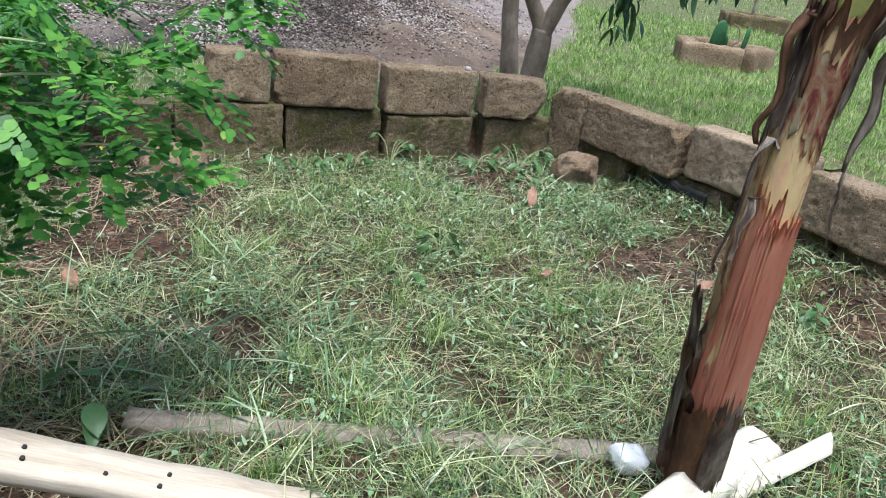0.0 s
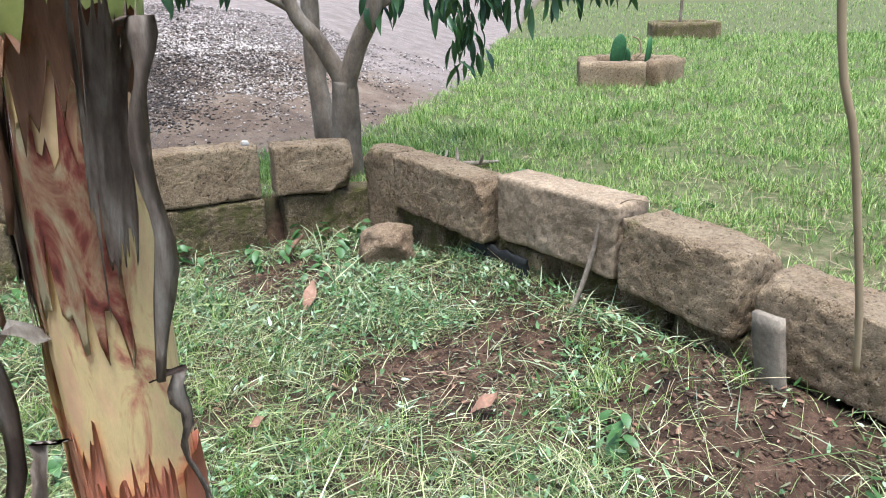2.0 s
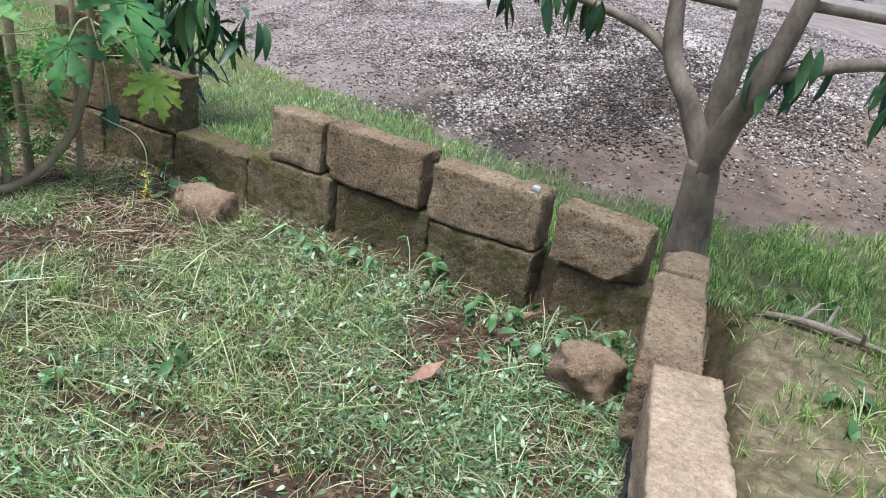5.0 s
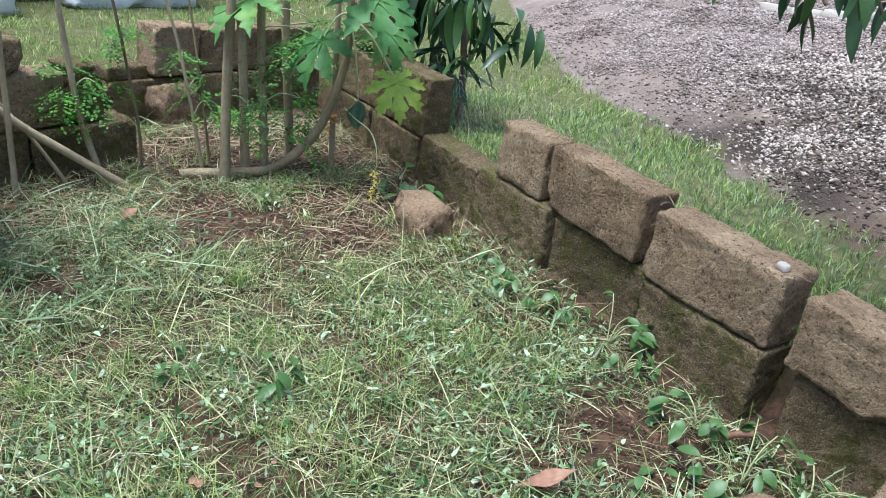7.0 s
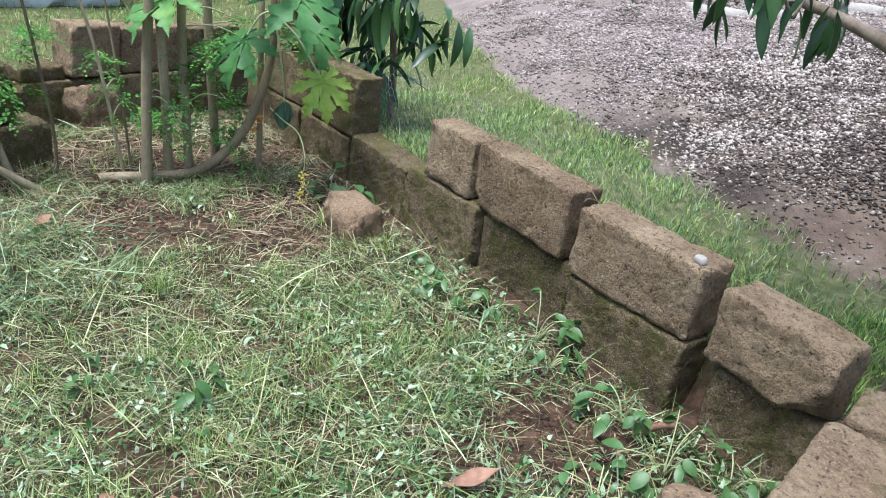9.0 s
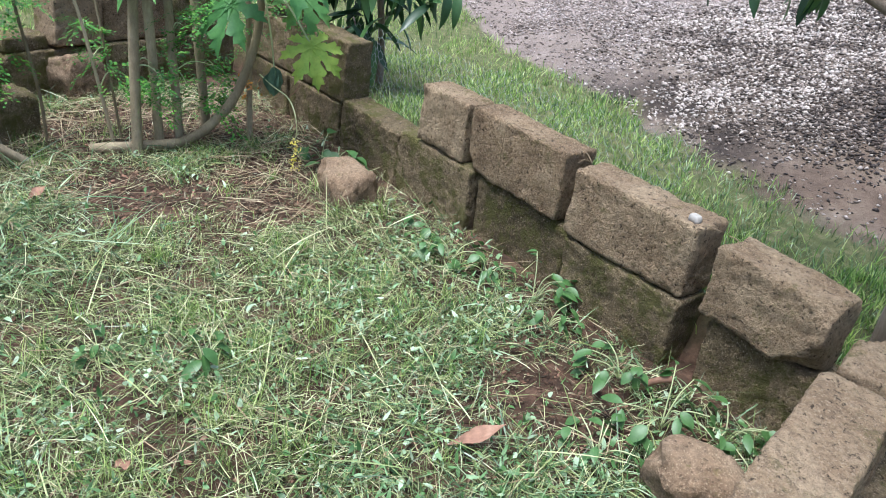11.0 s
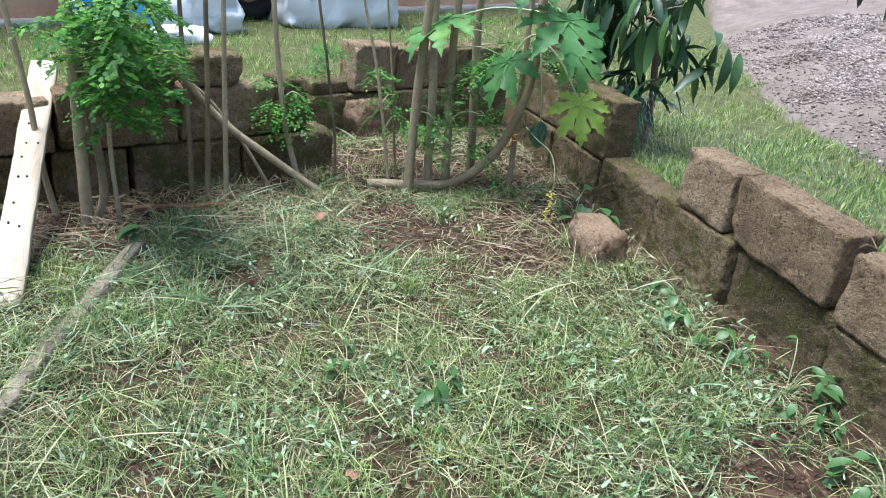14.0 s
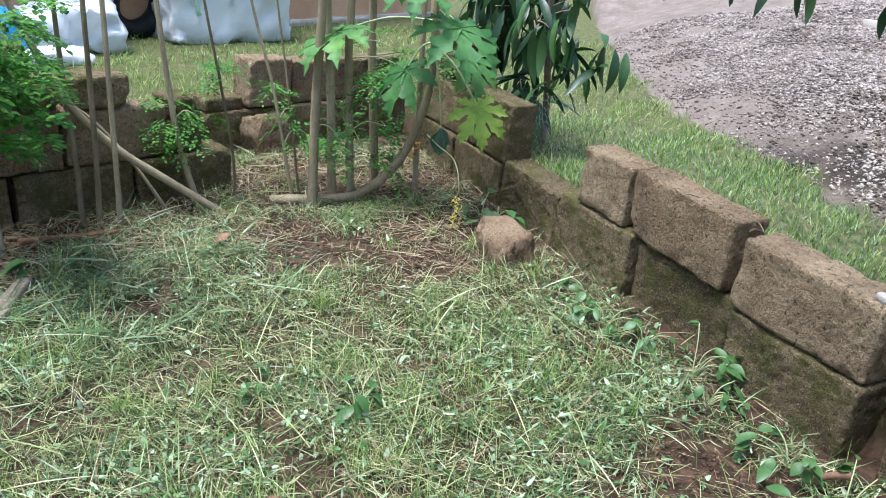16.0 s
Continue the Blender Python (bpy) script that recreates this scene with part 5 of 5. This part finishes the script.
planter(1.98, 8.72, [(1.83, 8.3, -14, 0.62, 0.2, 0.27), (2.35, 8.55, 58, 0.55, 0.2, 0.27), (1.62, 8.72, 92, 0.5, 0.2, 0.26), (1.85, 9.1, 10, 0.5, 0.2, 0.26), (2.3, 9.05, -40, 0.45, 0.2, 0.26)], "ring planter of brown sandcrete blocks on the lawn")
planter(3.55, 15.0, [(3.5, 14.62, 0, 1.0, 0.2, 0.3), (3.05, 15.05, 90, 0.8, 0.2, 0.3), (4.0, 15.05, 90, 0.8, 0.2, 0.3), (3.5, 15.5, 0, 1.0, 0.2, 0.3)], "square planter of grey sandcrete blocks far on the lawn")
far_sap = thing("tree_sapling", (3.45, 15.0, LAWN), "thin young tree growing in the far planter", "tree")
part("trunk", tube(bmesh.new(), [(3.45, 15.0, 0.2), (3.46, 15.0, 1.0), (3.42, 15.0, 2.0)], [0.03, 0.025, 0.02], 7), BARK, far_sap)
cactus = thing("cactus", (1.95, 8.62, LAWN), "dark green paddle cactus growing in the planter", "cactus")
for x, y, w, h, rz, m, z in ((1.9, 8.6, 0.17, 0.36, 20, CACTUS, 0.22), (2.2, 8.68, 0.09, 0.3, 60, CACTUS, 0.24), (1.98, 8.75, 0.12, 0.22, -30, CACTUS, 0.22)):
    bm = bmesh.new()
    bmesh.ops.create_uvsphere(bm, u_segments=14, v_segments=10, radius=0.5, matrix=pose(x, y, z + LAWN + h / 2 - 0.1, 4, 6, rz) @ Matrix.Diagonal((w, 0.05, h, 1)))
    for v in bm.verts:
        v.co += noise.noise_vector(v.co * 9) * 0.008
    part("paddle", bm, m, cactus)
part("stem", tube(bmesh.new(), [(2.05, 8.6, 0.3), (2.07, 8.6, 0.45), (2.12, 8.62, 0.5), (2.1, 8.63, 0.62), (2.03, 8.63, 0.66)], [0.015, 0.014, 0.012, 0.01, 0.006], 7, 0.2), STRAW, cactus, "pale dry twisted stem")

house = thing("house", (-5, -1, LAWN), "peach-rendered house wall standing behind the lawn", "house")
hd = Vector((-0.845, 0.535, 0))
mid = Vector((-3.0, -1.75, 0)) + hd * 2.2
bm = rough_box(Matrix.Translation(mid + Vector((-0.535, -0.845, 0)) * 0.15 + Vector((0, 0, 1.5))) @ pose(0, 0, 0, 0, 0, math.degrees(math.atan2(hd.y, hd.x))), (8.4, 0.25, 3.2), 31, amp=0.003, edge=0.01, steps=0.3)
part("wall", bm, HOUSE_PAINT, house)
bm = rough_box(Matrix.Translation(mid + Vector((0, 0, LAWN + 0.0))) @ pose(0, 0, 0, 0, 0, math.degrees(math.atan2(hd.y, hd.x))), (8.4, 0.12, 0.12), 32, amp=0.006, edge=0.02, steps=0.2)
part("plinth", bm, CONCRETE, house)
bag = thing("bulk_bag", (-5.05, 0.15, LAWN), "bulging white woven bulk bag against the house", "bag")
bm = rough_box(pose(-5.2, 0.05, LAWN + 0.5, 0, 0, 133), (1.15, 0.8, 1.05), 33, amp=0.05, edge=0.14, steps=0.06)
part("sack", bm, WOVEN, bag)
for k, (s, z, L, m) in enumerate(((-0.42, 0.75, 0.5, PRINT_GREEN), (-0.36, 0.4, 0.3, PRINT_GREEN), (0.05, 0.55, 0.35, PRINT_RED), (0.1, 0.47, 0.25, PRINT_RED))):
    bm = rough_box(pose(-5.2, 0.05, LAWN, 0, 0, 133) @ pose(s, -0.425, z, 0, 80 if k < 2 else 12, 0), (L, 0.012, 0.035), 40 + k, amp=0.004, edge=0.004, steps=0.04)
    part("print", bm, m, bag, "faded printed band")
pile = thing("plastic_sacks", (-3.75, -0.75, LAWN), "heap of white and blue plastic sacks on the lawn", "sacks")
part("white_sack", rough_box(pose(-3.95, -0.7, LAWN + 0.16, 5, -8, 128), (0.75, 0.55, 0.36), 35, amp=0.06, edge=0.09, steps=0.05), WOVEN, pile)
part("blue_sack", rough_box(pose(-3.4, -1.05, LAWN + 0.17, 0, 6, 140), (0.5, 0.5, 0.36), 36, amp=0.05, edge=0.08, steps=0.05), BLUE_PLASTIC, pile, "blue plastic sack")
part("white_sheet", rough_box(pose(-3.35, -0.62, LAWN + 0.04, 0, 0, 128), (0.75, 0.35, 0.1), 37, amp=0.03, edge=0.03, steps=0.05), WOVEN, pile, "crumpled white sheet")
tyre = bmesh.new()
ring = []
for i in range(28):
    a = 2 * math.pi * i / 28
    row = []
    for j in range(10):
        b = 2 * math.pi * j / 10
        r = 0.24 + 0.085 * math.cos(b)
        row.append(tyre.verts.new((r * math.cos(a), 0.1 * math.sin(b), r * math.sin(a))))
    ring.append(row)
for i in range(28):
    for j in range(10):
        tyre.faces.new((ring[i][j], ring[(i + 1) % 28][j], ring[(i + 1) % 28][(j + 1) % 10], ring[i][(j + 1) % 10]))
tyre.transform(pose(-4.75, -0.55, LAWN + 0.3, 12, 0, 147))
tagged(part("tyre", tyre, RUBBER), "worn black tyre leaning on the house wall", "tyre")
kerb = bmesh.new()
ka, kb = Vector((-5.3, 5.9, 0)), Vector((-4.0, 7.6, 0))
for i in range(8):
    a, b = ka.lerp(kb, i / 8), ka.lerp(kb, (i + 0.97) / 8)
    c = (a + b) / 2
    one = rough_box(pose(c.x, c.y, ground_z(c.x, c.y) - 0.04, 0, 0, math.degrees(math.atan2((b - a).y, (b - a).x))), ((b - a).length, 0.14, 0.2), 50 + i, amp=0.008, edge=0.02, steps=0.06)
    tmp = bpy.data.meshes.new("tmp")
    one.to_mesh(tmp)
    kerb.from_mesh(tmp)
    one.free()
tagged(part("kerb", kerb, CONCRETE), "pale concrete kerb along the gravel", "kerb", kind="structure")
far = rough_box(pose(6, 46, 1.2, 0, 0, -4), (70, 0.3, 2.6), 61, amp=0.01, edge=0.03, steps=0.9)
tagged(part("far_wall", far, CONCRETE), "pale rendered yard wall far beyond the lawn", "wall", kind="structure")


# ---- gravel, grass and litter ----
def scatter(n, x0, x1, y0, y1):
    return rng.uniform(x0, x1, n), rng.uniform(y0, y1, n)


def pebbles(x, y, r):
    n = len(x)
    ico = np.array([(1, 0, 0), (-1, 0, 0), (0, 1, 0), (0, -1, 0), (0, 0, 1), (0, 0, -1)], float)
    tri = np.array([(0, 2, 4), (2, 1, 4), (1, 3, 4), (3, 0, 4), (2, 0, 5), (1, 2, 5), (3, 1, 5), (0, 3, 5)])
    s = np.stack([r * rng.uniform(0.8, 1.5, n), r * rng.uniform(0.6, 1.1, n), r * rng.uniform(0.4, 0.8, n)], 1)
    a = rng.uniform(0, 6.3, n)
    p = ico[None] * s[:, None] * rng.uniform(0.75, 1.25, (n, 6, 1)) + rng.normal(0, 0.25, (n, 6, 3)) * r[:, None, None]
    X = p[..., 0] * np.cos(a)[:, None] - p[..., 1] * np.sin(a)[:, None]
    Y = p[..., 0] * np.sin(a)[:, None] + p[..., 1] * np.cos(a)[:, None]
    V = np.stack([X + x[:, None], Y + y[:, None], p[..., 2] + (height(x, y) + r * 0.15)[:, None]], -1).reshape(-1, 3)
    F = (tri[None] + 6 * np.arange(n)[:, None, None]).reshape(-1, 3)
    return V, F


x, y = scatter(700000, -7.5, 0.4, 3.9, 10)
d = heap(x, y)
dist = np.hypot(x - 0.8, y - 2.5)
stony = smooth(-0.6, -1.7, x + 0.5 * wavy(x, y, 2.3, 8)) * 0.9 + 0.1
keep = (d > 0.02) & (rng.random(len(x)) < stony * np.minimum(1, (3.4 / dist) ** 1.7)) & (rng.random(len(x)) < 0.12 + 0.88 * smooth(0.1, 0.8, d + 0.5 * wavy(x, y, 4, 7)))
x, y = x[keep][:120000], y[keep][:120000]
light = smooth(-2.8, -3.9, x + 1.1 * wavy(x, y, 0.9, 2)) + smooth(7.2, 8.8, y + 0.9 * wavy(x, y, 1.1, 5)) > rng.random(len(x))
size = (0.006 + 0.0095 * rng.random(len(x)) ** 2.0) * (0.6 + 0.11 * np.hypot(x - 0.8, y - 2.5))
V, F = pebbles(x[~light], y[~light], size[~light])
tagged(new("gravel", mesh_np("gravel", V, F, STONE)), "heap of mixed grey, white and brown gravel", "gravel", kind="stuff")
V, F = pebbles(x[light], y[light], size[light])
tagged(new("pale_gravel", mesh_np("pale_gravel", V, F, PALE_STONE)), "pale pinkish gravel spread over the yard", "gravel", kind="stuff")

PATCHES = [(-1.15, 2.5, 0.36), (-1.0, 2.1, 0.25), (0.16, 3.64, 0.27), (1.05, 2.95, 0.36), (-1.15, 2.1, 0.3), (-0.37, 1.71, 0.1), (1.72, 2.6, 0.36), (0.75, 2.75, 0.2), (-1.5, 2.75, 0.3), (-1.0, 0.95, 0.3), (-1.5, 1.3, 0.3), (-1.9, 1.8, 0.45), (-0.5, 0.8, 0.35), (-2.1, 2.3, 0.4), (0.2, 0.8, 0.2)]


def bed_points(n, thin=0.93, lo=-0.02):
    x, y = scatter(n, -2.7, 2.5, 0.2, 4.7)
    bare = np.zeros(n)
    for px, py, r in PATCHES:
        bare = np.maximum(bare, smooth(r * 1.25, r * 0.55, np.hypot(x - px, y - py) + 0.1 * wavy(x, y, 8, px)))
    n_off = (x - N0[0]) * NN[0] + (y - N0[1]) * NN[1]
    bare = np.maximum(bare, 0.75 * smooth(-0.34, -0.12, n_off + 0.08 * wavy(x, y, 9, 4)) * (x < 0.1))
    clump = 0.35 + 0.65 * smooth(-0.5, 0.35, wavy(x, y, 7.3, 2) + 0.6 * wavy(x, y, 19, 4))
    keep = (outside(x, y) < lo) & (rng.random(n) > bare * thin) & (rng.random(n) < clump)
    x, y = x[keep], y[keep]
    return np.stack([x, y, height(x, y)], 1)


def strew(name, P, L, W, lean, curl, mat, label, segs=3, z=(0.0, 0.02), yaw=None):
    n = len(P)
    P = P.copy()
    P[:, 2] += rng.uniform(*z, n)
    yw = rng.uniform(0, 2 * math.pi, n) if yaw is None else yaw
    V, F = blades(P, yw, rng.uniform(*L, n), rng.uniform(*W, n), rng.uniform(*lean, n), rng.uniform(*curl, n), segs)
    return tagged(new(name, mesh_np(name, V, F, mat)), label, "grass", kind="stuff")


P = bed_points(190000)
flow = 2.2 * wavy(P[:, 0], P[:, 1], 2.2, 3) + rng.normal(0, 1.5, len(P))
strew("cut_grass", P, (0.025, 0.13), (0.0013, 0.003), (0.9, 1.65), (-0.5, 1.1), CUT_GRASS, "yellow-green cut grass lying in swaths", z=(0.0, 0.04), yaw=flow)
C = bed_points(2200, 0.9)
C = C[(rng.random(len(C)) < 0.25 + 0.75 * smooth(-0.2, 0.5, wavy(C[:, 0], C[:, 1], 3.2, 7))) & (C[:, 1] < 3.5 - 0.3 * C[:, 0])]
n = 34
P = np.repeat(C, n, 0)
P[:, :2] += rng.normal(0, 1, (len(P), 2)) * np.repeat(rng.uniform(0.012, 0.045, len(C)), n)[:, None]
strew("grass_tufts", P, (0.03, 0.12), (0.0014, 0.003), (0.05, 0.8), (0.2, 1.2), LAWN_GRASS, "fresh yellow-green grass tufts regrowing in the bed", z=(0.0, 0.01))
strew("long_grass", bed_points(2600), (0.12, 0.34), (0.002, 0.0045), (1.0, 1.55), (0.1, 0.6), CUT_GRASS, "long pale cut grass blades on top", 5, z=(0.01, 0.05))
P = bed_points(5000)
P = P[np.hypot(P[:, 0] + 0.75, (P[:, 1] - 1.5)) < 0.75]
strew("grass_heap", P, (0.12, 0.36), (0.0025, 0.007), (1.15, 1.6), (0.0, 0.6), BLUE_GRASS, "raked heap of long wilted grass", 5, z=(0.01, 0.1))
strew("grass_stubble", bed_points(90000), (0.02, 0.07), (0.0014, 0.003), (0.1, 1.1), (0.1, 0.9), CUT_GRASS, "short green grass stubble in the bed", 2)
P = bed_points(36000, 0.95)
keep = (rng.random(len(P)) < 0.12 + 0.9 * smooth(2.9, 3.6, P[:, 1] + 0.25 * P[:, 0]) + 0.8 * smooth(0.9, 0.3, np.abs(P[:, 1] - 1.5 + 0.35 * P[:, 0]) * 2) * (P[:, 0] < 0.9))
strew("wilted_grass", P[keep], (0.04, 0.17), (0.0018, 0.005), (0.9, 1.7), (-0.5, 1.0), BLUE_GRASS, "bluish-green wilted grass cuttings", z=(0.0, 0.045))
strew("dry_straw", bed_points(8000, 0.3), (0.05, 0.24), (0.0015, 0.0035), (1.35, 1.62), (-0.1, 0.3), STRAW, "dry pale straw among the cuttings", z=(0.0, 0.045))
P = bed_points(130000, 0.95)
keep = rng.random(len(P)) < 0.12 + 0.45 * smooth(0.0, 0.6, wavy(P[:, 0], P[:, 1], 3.7, 12)) + 0.5 * smooth(2.6, 3.5, P[:, 1] + 0.35 * P[:, 0])
strew("leaf_cuttings", P[keep], (0.008, 0.04), (0.004, 0.016), (0.4, 1.9), (-1.0, 1.4), WEED_LEAF, "small green cut weed leaves", z=(0.005, 0.05))
x, y = scatter(5200, -2.7, -0.1, 0.3, 2.8)
keep = (outside(x, y) < 0) & (rng.random(len(x)) < smooth(-0.95, -0.45, outside(x, y)))
P = np.stack([x[keep], y[keep], height(x[keep], y[keep])], 1)
strew("twig_litter", P, (0.06, 0.3), (0.002, 0.005), (1.35, 1.62), (-0.1, 0.2), STRAW, "dry brown twigs and stalks under the saplings", z=(0.0, 0.05))
P = bed_points(85000, 0.25)
strew("mulch", P, (0.012, 0.05), (0.002, 0.007), (1.1, 1.75), (-0.5, 0.6), MULCH, "matted brown and grey-green dead clippings on the soil", 2, z=(0.0, 0.016))
strew("soil_crumbs", bed_points(9000, 0.0), (0.008, 0.03), (0.006, 0.014), (1.0, 2.0), (0, 0.6), DEAD_LEAF, "brown leaf crumbs on the soil", 2, z=(0.0, 0.02))


def lawn_points(n, x0, x1, y0, y1, eye, near, bare=True):
    x, y = scatter(n, x0, x1, y0, y1)
    o = outside(x, y)
    dist = np.hypot(x - eye[0], y - eye[1])
    clump = smooth(-0.35, 0.45, wavy(x, y, 5.5, 5) + 0.5 * wavy(x, y, 17, 9))
    thin = np.where((x > 0.6) & (y < 5.2), smooth(0.15, 0.75, o) * 0.65 + 0.35, 1.0)
    keep = (o > 0.16) & (heap(x, y) < 0.02 + 0.1 * wavy(x, y, 7, 2)) & (rng.random(n) < np.minimum(1, (near / dist) ** 1.5) * (0.25 + 0.75 * clump) * thin)
    x, y = x[keep], y[keep]
    return np.stack([x, y, height(x, y)], 1), dist[keep]


def lawn(name, P, dist, L, label, mat=None, segs=3):
    k = 0.8 + 0.14 * dist
    n = len(P)
    V, F = blades(P, rng.uniform(0, 6.3, n), rng.uniform(*L, n) * (0.85 + 0.05 * dist), rng.uniform(0.0025, 0.005, n) * k, rng.uniform(0.05, 0.9, n), rng.uniform(0.1, 0.9, n), segs)
    tagged(new(name, mesh_np(name, V, F, mat or LAWN_GRASS)), label, "grass", kind="stuff")


P, dist = lawn_points(140000, -0.4, 8.5, 2.2, 15.0, (1.9, 2.4), 3.3)
lawn("lawn_grass", P, dist, (0.02, 0.06), "bright green patchy lawn grass")
C, dist = lawn_points(30000, -0.4, 8.5, 2.2, 15.0, (1.9, 2.4), 3.6)
n = 15
P = np.repeat(C, n, 0)
P[:, :2] += rng.normal(0, 1, (len(P), 2)) * np.repeat(rng.uniform(0.012, 0.035, len(C)) * (0.8 + 0.1 * dist), n)[:, None]
P[:, 2] = height(P[:, 0], P[:, 1])
lawn("lawn_tufts", P, np.repeat(dist, n), (0.03, 0.09), "bright green tufts of lawn grass", LAWN_GRASS, 2)
P, dist = lawn_points(36000, 0.0, 16.0, 13.0, 34.0, (1.9, 2.4), 13.0)
lawn("far_lawn", P, dist, (0.03, 0.06), "far green lawn grass towards the yard wall", LAWN_GRASS, 2)
P, dist = lawn_points(130000, -7.0, -0.2, -2.2, 4.6, (0.2, 2.4), 2.4)
lawn("verge_grass", P, dist, (0.02, 0.08), "green grass beyond the block walls")
P, dist = lawn_points(60000, -3.2, 0.7, 3.0, 6.2, (0.6, 3.0), 3.0)
low = rng.random(len(P)) < 0.6
lawn("wall_grass", P[low], dist[low], (0.015, 0.05), "short bluish grass behind the north wall", BLUE_GRASS, 2)
lawn("wall_weeds", P[~low], dist[~low], (0.02, 0.09), "bright green grass behind the north wall", LAWN_GRASS, 2)

# crumbled soil in the bare patches, and dry bits on the lawn
SOIL_CLOD = shader("soil_clod", [(0.2, (0.035, 0.02, 0.013)), (0.5, (0.1, 0.055, 0.035)), (0.85, (0.2, 0.125, 0.085))], 12, 0.95, 0.4, 90, island=0.6, fine=0.3)
x, y = scatter(60000, -2.6, 2.4, 0.3, 4.6)
bare = np.zeros(len(x))
for px, py, pr in PATCHES:
    bare = np.maximum(bare, smooth(pr * 1.3, pr * 0.5, np.hypot(x - px, y - py) + 0.08 * wavy(x, y, 8, px)))
keep = (outside(x, y) < -0.02) & (rng.random(len(x)) < bare)
x, y = x[keep][:6500], y[keep][:6500]
V, F = pebbles(x, y, 0.003 + 0.011 * rng.random(len(x)) ** 3)
tagged(new("soil_clods", mesh_np("soil_clods", V, F, SOIL_CLOD)), "crumbly red-brown soil lumps in bare patches", "soil", kind="stuff")
P, dist = lawn_points(60000, 0.5, 5.5, 2.2, 8.0, (1.9, 2.4), 1.6)
strew("lawn_straw", P[:6000], (0.03, 0.14), (0.002, 0.004), (1.3, 1.62), (-0.1, 0.3), STRAW, "dry pale straw scattered on the lawn", 2, z=(0.0, 0.02))
